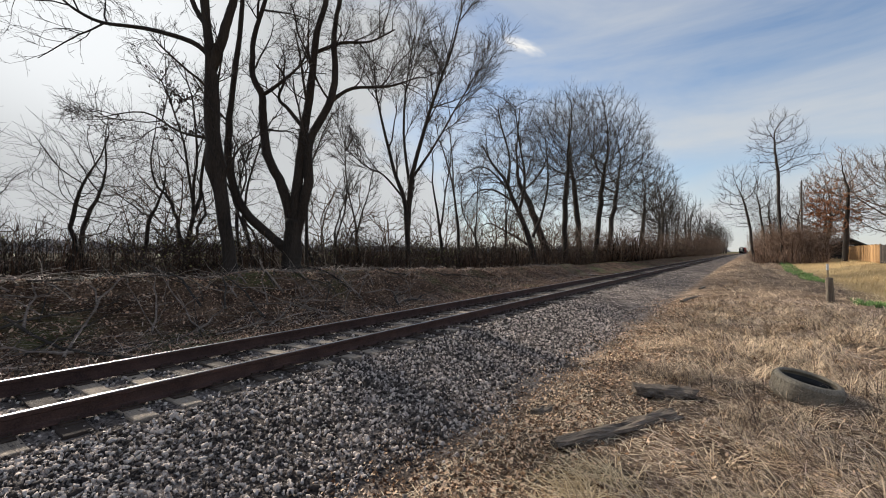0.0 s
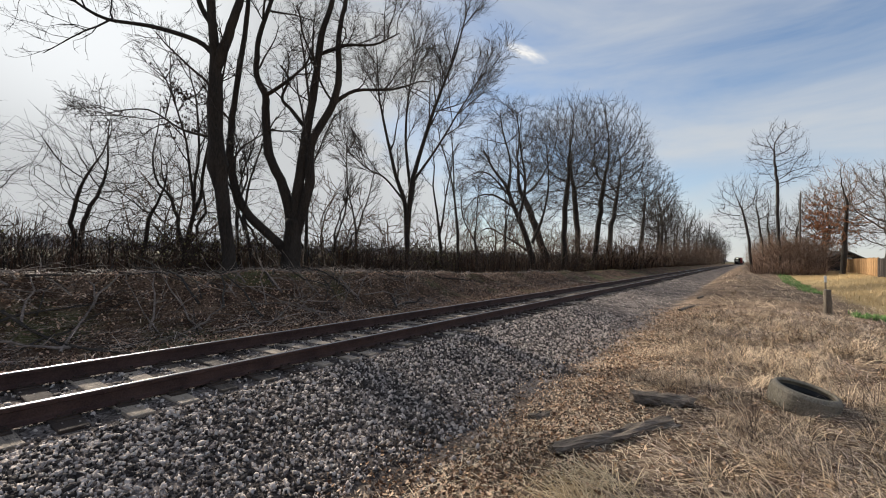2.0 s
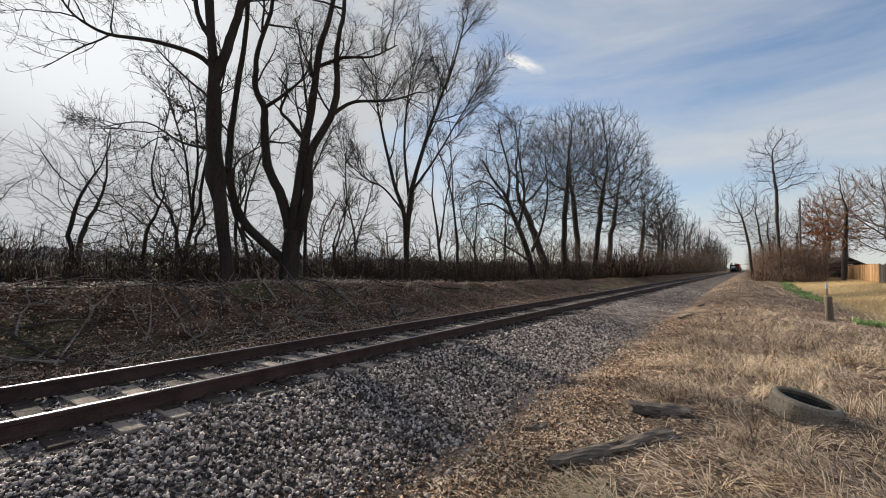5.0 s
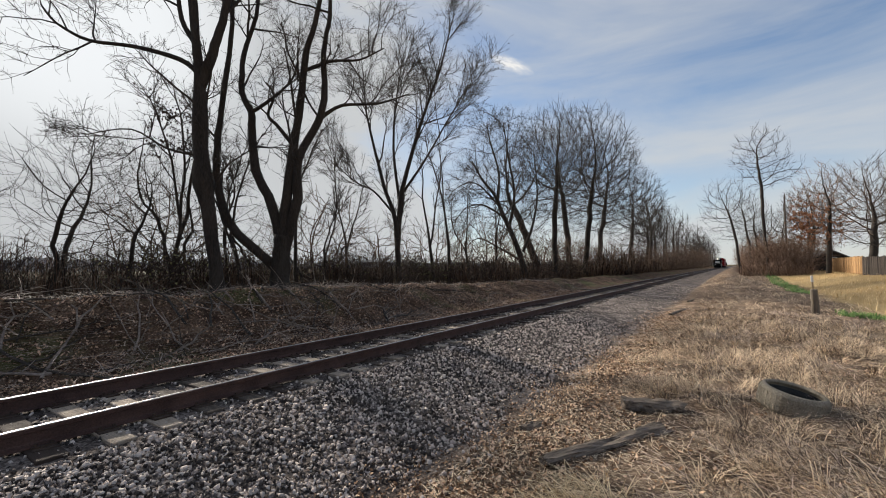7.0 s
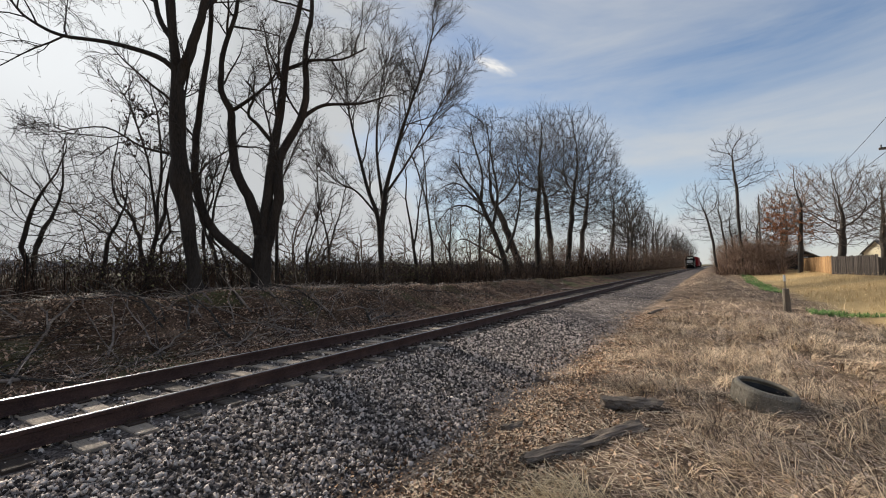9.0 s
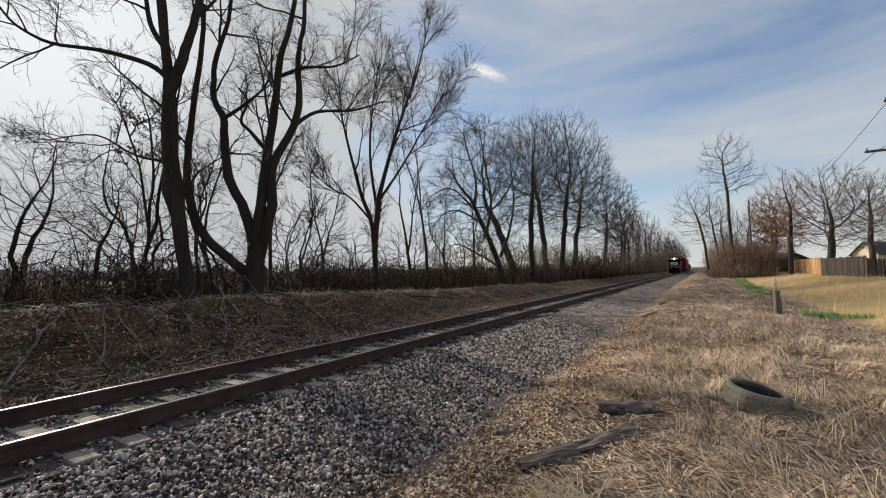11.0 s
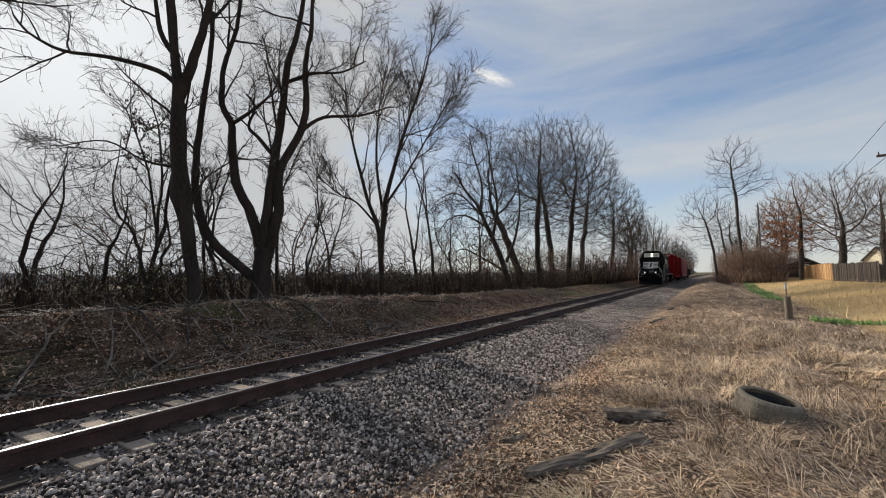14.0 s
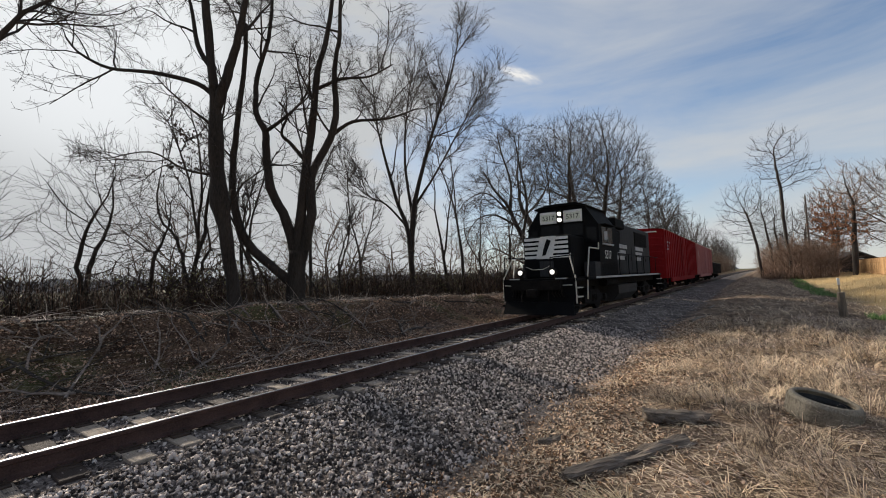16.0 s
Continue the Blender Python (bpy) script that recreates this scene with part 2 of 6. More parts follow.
def ground_material():
    """Field, leaf litter, cinders and gravel, dry grass: by the strip of the plan, with ragged borders."""
    m = bpy.data.materials.new("ground_cover")
    m.use_nodes = True
    nt = m.node_tree
    bsdf = nt.nodes["Principled BSDF"]
    bsdf.inputs["Roughness"].default_value = 0.95
    bsdf.inputs["Specular IOR Level"].default_value = 0.15
    tc = nt.nodes.new("ShaderNodeTexCoord")
    xyz = nt.nodes.new("ShaderNodeSeparateXYZ")
    nt.links.new(tc.outputs["Object"], xyz.inputs[0])

    def noise_tex(scale, detail=5.0, rough=0.6):
        n = nt.nodes.new("ShaderNodeTexNoise")
        n.inputs["Scale"].default_value, n.inputs["Detail"].default_value, n.inputs["Roughness"].default_value = scale, detail, rough
        nt.links.new(tc.outputs["Object"], n.inputs["Vector"])
        return n.outputs["Fac"]

    def math_node(op, a, b):
        n = nt.nodes.new("ShaderNodeMath")
        n.operation = op
        for k, v in enumerate((a, b)):
            if isinstance(v, (int, float)):
                n.inputs[k].default_value = v
            else:
                nt.links.new(v, n.inputs[k])
        return n.outputs[0]

    def ramp_node(fac, stops):
        n = nt.nodes.new("ShaderNodeValToRGB")
        els = n.color_ramp.elements
        while len(els) < len(stops):
            els.new(0.5)
        for e, (p, c) in zip(els, stops):
            e.position, e.color = p, (*c, 1)
        nt.links.new(fac, n.inputs["Fac"])
        return n.outputs["Color"]

    def over(fac, a, b):
        n = nt.nodes.new("ShaderNodeMixRGB")
        for k, v in enumerate((fac, a, b)):
            nt.links.new(v, n.inputs[k])
        return n.outputs["Color"]

    def step(edge, width):
        """0 left of the edge, 1 right of it, with a ragged border."""
        wob = math_node("MULTIPLY", math_node("SUBTRACT", noise_tex(0.9), 0.5), 1.6)
        away = math_node("MAXIMUM", math_node("SUBTRACT", xyz.outputs["Y"], 20.0), 0.0)
        bend = math_node("MULTIPLY", math_node("MULTIPLY", away, away), 4.2e-5)
        d = math_node("ADD", math_node("SUBTRACT", math_node("SUBTRACT", xyz.outputs["X"], bend), edge), wob)
        n = nt.nodes.new("ShaderNodeMapRange")
        n.inputs["From Min"].default_value, n.inputs["From Max"].default_value = -width, width
        nt.links.new(d, n.inputs["Value"])
        return n.outputs["Result"]

    mixed = math_node("ADD", math_node("MULTIPLY", noise_tex(1.3), 0.45), math_node("MULTIPLY", noise_tex(26.0), 0.55))
    fieldn = math_node("ADD", math_node("MULTIPLY", noise_tex(0.05), 0.7), math_node("MULTIPLY", noise_tex(8.0), 0.3))
    field = ramp_node(fieldn, [(0.35, (0.05, 0.04, 0.02)), (0.5, (0.085, 0.07, 0.03)), (0.65, (0.075, 0.08, 0.028))])
    litter = ramp_node(mixed, [(0.38, (0.026, 0.014, 0.009)), (0.5, (0.105, 0.062, 0.039)), (0.63, (0.26, 0.17, 0.115))])
    moss = ramp_node(mixed, [(0.34, (0.05, 0.048, 0.02)), (0.5, (0.10, 0.095, 0.04)), (0.66, (0.2, 0.18, 0.09))])
    gravel = ramp_node(mixed, [(0.38, (0.026, 0.02, 0.017)), (0.5, (0.115, 0.092, 0.079)), (0.62, (0.33, 0.275, 0.24))])
    earth = ramp_node(mixed, [(0.37, (0.03, 0.02, 0.013)), (0.5, (0.17, 0.115, 0.077)), (0.63, (0.44, 0.32, 0.22))])
    straw = ramp_node(fieldn, [(0.35, (0.27, 0.18, 0.08)), (0.5, (0.38, 0.265, 0.125)), (0.65, (0.5, 0.37, 0.19))])
    patch = nt.nodes.new("ShaderNodeMapRange")
    patch.inputs["From Min"].default_value, patch.inputs["From Max"].default_value = 0.52, 0.62
    nt.links.new(noise_tex(0.35), patch.inputs["Value"])
    col = over(step(-13.5, 0.8), field, over(patch.outputs["Result"], litter, moss))
    col = over(step(-8.6, 0.35), col, gravel)
    col = over(step(-2.35, 0.35), col, earth)
    col = over(step(4.6, 0.5), col, straw)
    nt.links.new(col, bsdf.inputs["Base Color"])
    b = nt.nodes.new("ShaderNodeBump")
    b.inputs["Strength"].default_value, b.inputs["Distance"].default_value = 0.8, 0.05
    nt.links.new(noise_tex(22.0, 6.0, 0.7), b.inputs["Height"])
    nt.links.new(b.outputs["Normal"], bsdf.inputs["Normal"])
    return m


GROUND = ground_material()


# ---- helpers of this scene ----
def part(name, bm, mat, parent=None, label="", smooth=False):
    """Links a bmesh as one mesh object, under a thing or a part."""
    me = bpy.data.meshes.new(name)
    bm.to_mesh(me)
    bm.free()
    me.materials.append(mat)
    if smooth:
        for p in me.polygons:
            p.use_smooth = True
    ob = new(name, me)
    ob.parent = parent
    return tagged(ob, label)


def mesh_part(name, verts, faces, mat, parent=None, label="", smooth=False):
    me = bpy.data.meshes.new(name)
    me.from_pydata(verts, [], faces)
    me.materials.append(mat)
    if smooth:
        me.polygons.foreach_set("use_smooth", [True] * len(me.polygons))
    ob = new(name, me)
    ob.parent = parent
    return tagged(ob, label)


def empty(name, m, label="", category="", group="", kind=""):
    ob = new(name)
    ob.empty_display_size = 0.2
    ob.matrix_basis = m
    return tagged(ob, label, category, group, kind)


def add_box(bm, x0, x1, y0, y1, z0, z1, bevel=0.0):
    made = bmesh.ops.create_cube(bm, size=1.0, matrix=Matrix.LocRotScale(((x0 + x1) / 2, (y0 + y1) / 2, (z0 + z1) / 2), None, (x1 - x0, y1 - y0, z1 - z0)))
    if bevel:
        edges = list({e for v in made["verts"] for e in v.link_edges})
        bmesh.ops.bevel(bm, geom=edges, offset=bevel, segments=2, affect="EDGES", profile=0.5)


def box(*dims, bevel=0.0):
    bm = bmesh.new()
    add_box(bm, *dims, bevel=bevel)
    return bm


def add_cyl(bm, a, b, r0, r1=None, n=12):
    a, b = Vector(a), Vector(b)
    d = b - a
    m = Matrix.Translation((a + b) / 2) @ d.to_track_quat("Z", "Y").to_matrix().to_4x4()
    bmesh.ops.create_cone(bm, cap_ends=True, segments=n, radius1=r0, radius2=r0 if r1 is None else r1, depth=d.length, matrix=m)


def cyl(a, b, r0, r1=None, n=12):
    bm = bmesh.new()
    add_cyl(bm, a, b, r0, r1, n)
    return bm


def rod(pts, r, n=6):
    bm = bmesh.new()
    for a, b in zip(pts, pts[1:]):
        add_cyl(bm, a, b, r, r, n)
    return bm


def extrude_profile(profile, y0, y1, axis="y"):
    """A closed profile of (across, up) drawn out along one axis."""
    bm = bmesh.new()
    rings = []
    for y in (y0, y1):
        rings.append([bm.verts.new((u, y, v) if axis == "y" else (y, u, v)) for u, v in profile])
    n = len(profile)
    for i in range(n):
        bm.faces.new((rings[0][i], rings[0][(i + 1) % n], rings[1][(i + 1) % n], rings[1][i]))
    bm.faces.new(rings[0])
    bm.faces.new(rings[1][::-1])
    bmesh.ops.recalc_face_normals(bm, faces=bm.faces)
    return bm


def tubes(paths, sides):
    """Vertices and faces of tapered tubes: paths are lists of (point, radius)."""
    verts, faces = [], []
    ring = [(math.cos(2 * math.pi * k / sides), math.sin(2 * math.pi * k / sides)) for k in range(sides)]
    for path in paths:
        base, n = len(verts), len(path)
        for i, (p, r) in enumerate(path):
            q, s = path[min(i + 1, n - 1)][0], path[max(i - 1, 0)][0]
            d = q - s
            if d.length < 1e-6:
                d = Vector((0, 0, 1))
            d = d.normalized()
            u = d.cross(Vector((0.31, 0.83, 0.46)))
            u = u.normalized() if u.length > 1e-4 else Vector((1, 0, 0))
            v = d.cross(u)
            for c, w in ring:
                verts.append(p + u * (c * r) + v * (w * r))
        for i in range(n - 1):
            a, b = base + i * sides, base + (i + 1) * sides
            for k in range(sides):
                k2 = (k + 1) % sides
                faces.append((a + k, a + k2, b + k2, b + k))
        tip = base + (n - 1) * sides
        faces.append(tuple(range(tip, tip + sides)))
    return verts, faces


# ---- ground and track ----
NEAR, FAR = -5.613, -7.118       # middles of the two rail heads
TRACK = (NEAR + FAR) / 2
RIGHT35 = Vector((math.cos(radians(35.15)), math.sin(radians(35.15)), 0))


def smooth_step(a, b, x):
    k = min(1.0, max(0.0, (x - a) / (b - a)))
    return k * k * (3 - 2 * k)


def bend(y):
    """The line bears gently to the right in the distance."""
    return 4.2e-5 * max(0.0, y - 20.0) ** 2


def crest_height(y):
    return 0.86 - 0.32 * smooth_step(9, 20, y) - 0.28 * smooth_step(20, 45, y) + 0.13 * noise.noise((y * 0.28, 3.1, 0)) + 0.07 * noise.noise((y * 0.9, 7.1, 0))


PROFILE = [(-2000, 0.2), (-60, 0.25), (-20, 0.45), (-14, 0.62), (-12.2, 0.8), (-11.4, 0.86), (-10.6, 0.45), (-9.8, -0.1), (-9.3, -0.27), (-8.4, -0.33),
           (-7.9, -0.27), (-7.6, -0.225), (-4.95, -0.225), (-4.5, -0.26), (-3.4, -0.40), (-2.5, -0.48), (-1.8, -0.36), (-0.6, -0.27), (1.2, -0.25), (2.6, -0.34), (4.2, -0.5), (6.2, -0.45), (11.2, 0.4), (60, 0.5), (2000, 0.6)]


def ground_z(x, y, rough=True):
    x -= bend(min(y, 700))
    for (x0, z0), (x1, z1) in zip(PROFILE, PROFILE[1:]):
        if x <= x1:
            break
    z = z0 + (z1 - z0) * min(1.0, max(0.0, (x - x0) / (x1 - x0)))
    if -20 < x < -9.3:
        z += (crest_height(y) - 0.86) * smooth_step(-9.3, -11.4, x) * (1 - smooth_step(-13, -20, x))
    if x > -2.2:
        z += (0.22 * smooth_step(14, 42, y) + 0.32 * smooth_step(26, 64, y)) * math.exp(-((x + 0.2) / 1.7) ** 2)
    if x > 1.0:
        # the ditch ends where the thicket begins
        rise = smooth_step(56, 84, y) * smooth_step(1.0, 3.0, x)
        z += (0.38 - z) * rise
    if rough and abs(x) < 40 and -30 < y < 130:
        amp = 0.0 if -8.2 < x < -2.6 else min(1.0, (x + 2.6) / 1.5 if x > -2.6 else (-8.2 - x) / 2)
        z += amp * ((0.17 if x < -9 else 0.09) * noise.noise((x * 0.8, y * 0.8, 0)) + 0.04 * noise.noise((x * 2.7, y * 2.7, 5)))
        if x > -1.6:
            z += 0.055 * smooth_step(-1.6, 0.2, x) * (1 - smooth_step(24, 40, y)) * noise.noise((x * 1.5, y * 1.5, 11))
        z += 0.012 * noise.noise((x * 5, y * 5, 9))
    return z


def build_ground():
    xs = [-2500, -900, -400, -180, -90, -50, -34, -26, -21]
    xs += [-18 + 0.4 * i for i in range(15)] + [-12 + 0.22 * i for i in range(75)] + [4.6 + 0.7 * i for i in range(18)] + [19, 24, 32, 45, 70, 120, 300, 900, 2500]
    ys = [-400, -120, -50, -25, -14, -8] + [-5 + 0.25 * i for i in range(140)] + [30.5 + 1.0 * i for i in range(45)] + [78, 84, 92, 102, 115, 130, 150, 180, 220, 280, 360, 480, 700, 1100, 1800, 3000]
    verts = [(x, y, ground_z(x, y)) for y in ys for x in xs]
    n = len(xs)
    faces = [(j * n + i, j * n + i + 1, (j + 1) * n + i + 1, (j + 1) * n + i) for j in range(len(ys) - 1) for i in range(n - 1)]
    g = mesh_part("ground", verts, faces, GROUND, None, "", True)
    return tagged(g, "uneven ground of leaf litter, gravel and dry grass along a railway", "ground", kind="structure")


build_ground()


def rail_profile(x):
    half = [(0.0735, -0.186), (0.0735, -0.176), (0.02, -0.158), (0.0095, -0.145), (0.0095, -0.055), (0.034, -0.042), (0.036, -0.010), (0.030, -0.002)]
    return [(x + u, v) for u, v in half] + [(x - u, v) for u, v in reversed(half)]


def along(profile, ys):
    """A closed profile carried along the line."""
    n = len(profile)
    verts = [(u + bend(y), y, w) for y in ys for u, w in profile]
    faces = [(j * n + i, (j + 1) * n + i, (j + 1) * n + (i + 1) % n, j * n + (i + 1) % n) for j in range(len(ys) - 1) for i in range(n)]
    faces += [tuple(range(n)), tuple(range((len(ys) - 1) * n, len(ys) * n))[::-1]]
    return verts, faces


RAIL_YS = [-30, 20] + [30 + 10 * k for k in range(68)]
track = empty("railway_track", pose(0, 0, 0), "single railway track of worn rails on timber ties in grey ballast", "railway track", kind="structure")
for rx in (NEAR, FAR):
    body = mesh_part("rail", *along(rail_profile(rx), RAIL_YS), RAIL_SIDE, track, "rusty steel rail with a bright worn head")
    # worn polish, but narrower than the head: the strip's width draws the thin highlight
    crown = along([(rx - 0.024, -0.004), (rx + 0.02, -0.004), (rx + 0.018, 0.0006), (rx + 0.008, 0.003), (rx - 0.012, 0.003), (rx - 0.022, 0.0006)], RAIL_YS)
    mesh_part("rail_head", *crown, RAIL_TOP, body, "polished running surface")

rng = random.Random(7)


def tie_mesh(k):
    bm = box(-1.25, 1.25, -0.115, 0.115, -0.175, 0.0, bevel=0.012)
    for v in bm.verts:
        v.co += Vector((0.03 * noise.noise(v.co * 3 + Vector((k * 9, 0, 0))), 0.012 * noise.noise(v.co * 5 + Vector((0, k * 7, 0))), 0.008 * noise.noise(v.co * 7)))
    me = bpy.data.meshes.new("tie")
    bm.to_mesh(me)
    bm.free()
    me.materials.append(TIE)
    return me


def plate_mesh():
    bm = bmesh.new()
    add_box(bm, -0.19, 0.19, -0.095, 0.095, -0.004, 0.016, 0.004)
    for sx in (-0.1, 0.1):
        add_box(bm, sx - 0.02, sx + 0.02, -0.09, 0.09, 0.016, 0.03)
        for sy in (-0.06, 0.06):
            add_box(bm, sx * 0.92 - 0.012, sx * 0.92 + 0.012, sy - 0.012, sy + 0.012, 0.03, 0.055)
    me = bpy.data.meshes.new("tie_plate")
    bm.to_mesh(me)
    bm.free()
    me.materials.append(PLATE)
    return me


tie_kinds, plate_kind = [tie_mesh(k) for k in range(5)], plate_mesh()
y, i, far_v, far_f = -3.13, 0, [], []
while y < 420:
    turn, sx, dz = rng.uniform(-1.6, 1.6), rng.uniform(-0.07, 0.07), rng.uniform(-0.012, 0.006)
    if y < 62:
        t = new("tie", tie_kinds[rng.randrange(5)])
        t.parent, t.matrix_basis = track, pose(TRACK + sx + bend(y), y, -0.196 + dz, 0, 0, turn)
        if y < 40:
            for rx in (NEAR, FAR):
                p = new("tie_plate", plate_kind)
                p.parent, p.matrix_basis = track, pose(rx + bend(y), y, -0.2)
    else:
        b = len(far_v)
        far_v += [(TRACK + bend(y) + u + sx, y + v, w) for w in (-0.3, -0.197) for u, v in ((-1.3, -0.115), (1.3, -0.115), (1.3, 0.115), (-1.3, 0.115))]
        far_f += [tuple(b + q for q in f) for f in ((4, 5, 6, 7), (0, 1, 5, 4), (1, 2, 6, 5), (2, 3, 7, 6), (3, 0, 4, 7))]
    y += 0.497 + rng.uniform(-0.035, 0.035)
    i += 1
tagged(mesh_part("ties_far_along", far_v, far_f, TIE, track), kind="stuff")


# ---- loose cover: stones, leaves, grass ----
def numpy_object(name, verts, faces, mat, label, category):
    """faces: all of one size, as an array."""
    me = bpy.data.meshes.new(name)
    n, k = faces.shape
    me.vertices.add(len(verts))
    me.vertices.foreach_set("co", verts.astype(np.float32).ravel())
    me.loops.add(n * k)
    me.loops.foreach_set("vertex_index", faces.astype(np.int32).ravel())
    me.polygons.add(n)
    me.polygons.foreach_set("loop_start", np.arange(0, n * k, k, dtype=np.int32))
    me.update(calc_edges=True)
    me.validate()
    me.materials.append(mat)
    return tagged(new(name, me), label, category, kind="stuff")


def many(shapes, faces, places, scales, seed, tilt=math.pi):
    """Copies of small shapes turned at random."""
    r = np.random.RandomState(seed)
    n, nv = len(places), shapes.shape[1]
    pick = r.randint(0, len(shapes), n)
    a, b, c = r.uniform(-math.pi, math.pi, n), r.uniform(-tilt, tilt, n), r.uniform(-tilt, tilt, n)
    ca, sa, cb, sb, cc, sc = np.cos(a), np.sin(a), np.cos(b), np.sin(b), np.cos(c), np.sin(c)
    rot = np.empty((n, 3, 3))
    rot[:, 0] = np.stack([ca * cb, ca * sb * sc - sa * cc, ca * sb * cc + sa * sc], -1)
    rot[:, 1] = np.stack([sa * cb, sa * sb * sc + ca * cc, sa * sb * cc - ca * sc], -1)
    rot[:, 2] = np.stack([-sb, cb * sc, cb * cc], -1)
    v = np.einsum("nij,nvj->nvi", rot, shapes[pick] * scales[:, None, None]) + places[:, None, :]
    f = faces[None] + (np.arange(n) * nv)[:, None, None]
    return v.reshape(-1, 3), f.reshape(-1, faces.shape[1])


def scatter(n, x0, x1, y0, y1, seed, fall=0.0, lift=0.0, keep=None):
    """Places on the ground; fall thins them out with distance along the track."""
    r = np.random.RandomState(seed)
    xs, k = r.uniform(x0, x1, n), r.uniform(0, 1, n)
    ys = y0 + (y1 - y0) * (k ** (1 + fall))
    out = [(x, yy, ground_z(x, yy) + lift) for x, yy in zip(xs, ys) if keep is None or keep(x, yy)]
    return np.array(out)


def build_ballast():
    """Crushed stone: skewed angular blocks."""
    r = np.random.RandomState(3)
    cube = np.array([(x, yy, z) for x in (-1, 1) for yy in (-1, 1) for z in (-1, 1)], float) * 0.72
    quads = np.array([(0, 1, 3, 2), (4, 6, 7, 5), (0, 4, 5, 1), (2, 3, 7, 6), (0, 2, 6, 4), (1, 5, 7, 3)])
    tri = np.array([q for f in quads for q in ((f[0], f[1], f[2]), (f[0], f[2], f[3]))])
    shapes = np.array([(cube + r.uniform(-0.42, 0.42, cube.shape)) * r.uniform((0.8, 0.6, 0.4), (1.4, 1.0, 0.8)) for _ in range(40)])
    edge = lambda x, yy: x < -2.5 + 0.5 * noise.noise((yy * 0.9, 1.7, 0)) or r.uniform() < 0.10
    sets = []
    p = scatter(29000, -5.0, -2.0, 0.4, 15.0, 11, 0.75, 0.0, edge)
    p[:, 2] += r.uniform(-0.004, 0.016, len(p))
    sets.append(many(shapes, tri, p, r.uniform(0.008, 0.023, len(p)) * r.choice([1.0, 1.0, 1.0, 1.5], len(p)) * (1.12 - 0.12 * np.clip((p[:, 0] + 5.0) / 2.2, 0, 1)), 1))
    p = scatter(9000, -5.0, -2.0, 11.0, 45.0, 12, 0.7, -0.01, edge)
    sets.append(many(shapes, tri, p, r.uniform(0.013, 0.03, len(p)), 2))
    p = scatter(9000, -8.5, -4.9, -1.0, 26.0, 13, 0.6, 0.01)
    sets.append(many(shapes, tri, p, r.uniform(0.010, 0.028, len(p)), 3))
    verts, faces, base = [], [], 0
    for v, f in sets:
        verts.append(v), faces.append(f + base)
        base += len(v)
    numpy_object("ballast", np.vstack(verts), np.vstack(faces), STONE, "grey crushed stone ballast piled beside the railway ties", "gravel")


build_ballast()


def leaf_shapes(seed, n=8):
    r = np.random.RandomState(seed)
    base = np.array([(-1, 0, 0.15), (-0.3, -0.55, 0.0), (0.5, -0.4, 0.05), (1, 0, 0.3), (0.4, 0.5, 0.1), (-0.35, 0.5, 0.05)])
    return np.array([base * (1, r.uniform(0.6, 1.1), r.uniform(0.3, 2.0)) + r.uniform(-0.08, 0.08, base.shape) for _ in range(n)])


LEAF_F = np.array([[0, 1, 5], [1, 4, 5], [1, 2, 4], [2, 3, 4]])


def build_leaves():
    r = np.random.RandomState(5)
    drift = lambda x, yy: r.uniform() < 0.16 + 0.84 * math.exp(-((x + 1.75 + 0.35 * noise.noise((yy * 0.7, 2.2, 0))) / 0.6) ** 2)
    p = scatter(76000, -3.0, 2.0, 1.6, 20.0, 21, 0.9, 0.012, drift)
    v, f = many(leaf_shapes(1), LEAF_F, p, r.uniform(0.009, 0.03, len(p)), 4, 0.8)
    numpy_object("fallen_leaves", v, f, LEAF, "dry brown fallen leaves drifted along the gravel's edge", "leaves")
    p = scatter(44000, -12.6, -8.0, -2.0, 30.0, 22, 0.6, 0.012)
    v, f = many(leaf_shapes(2), LEAF_F, p, r.uniform(0.014, 0.045, len(p)), 5, 1.0)
    numpy_object("leaf_litter", v, f, LEAF_DARK, "damp brown leaf litter covering the bank beyond the track", "leaves")


build_leaves()


def swath(p, seed):
    """The way that matted grass lies, turning slowly over the ground."""
    return np.array([5.0 * noise.noise((q[0] * 0.75, q[1] * 0.6, seed)) + 2.6 for q in p])


def blades(places, seed, length, width, lean, wind, tall=1.0, stray=0.9):
    """Bent grass blades: each a strip of two quads and a tip."""
    r = np.random.RandomState(seed)
    n = len(places)
    ln_ = r.uniform(*length, n) * tall
    a = r.normal(wind, stray, n)
    out = np.stack([np.cos(a), np.sin(a), np.zeros(n)], -1)
    side = np.stack([-np.sin(a), np.cos(a), np.zeros(n)], -1) * (r.uniform(*width, n) / 2)[:, None]
    k = r.uniform(*lean, n)
    up = np.array([0, 0, 1.0])
    p1 = places + (out * (ln_ * k * 0.30)[:, None] + up * (ln_ * (1 - k) * 0.5)[:, None])
    p2 = places + (out * (ln_ * k * 0.65)[:, None] + up * (ln_ * (1 - k) * 0.72)[:, None])
    p3 = places + (out * (ln_ * k)[:, None] + up * (ln_ * (1 - k) * 0.66)[:, None])
    v = np.stack([places - side, places + side, p1 - side, p1 + side, p2 - side * 0.8, p2 + side * 0.8, p3], 1)
    f = np.array([[0, 1, 3], [0, 3, 2], [2, 3, 5], [2, 5, 4], [4, 5, 6]])
    return v.reshape(-1, 3), (f[None] + (np.arange(n) * 7)[:, None, None]).reshape(-1, 3)


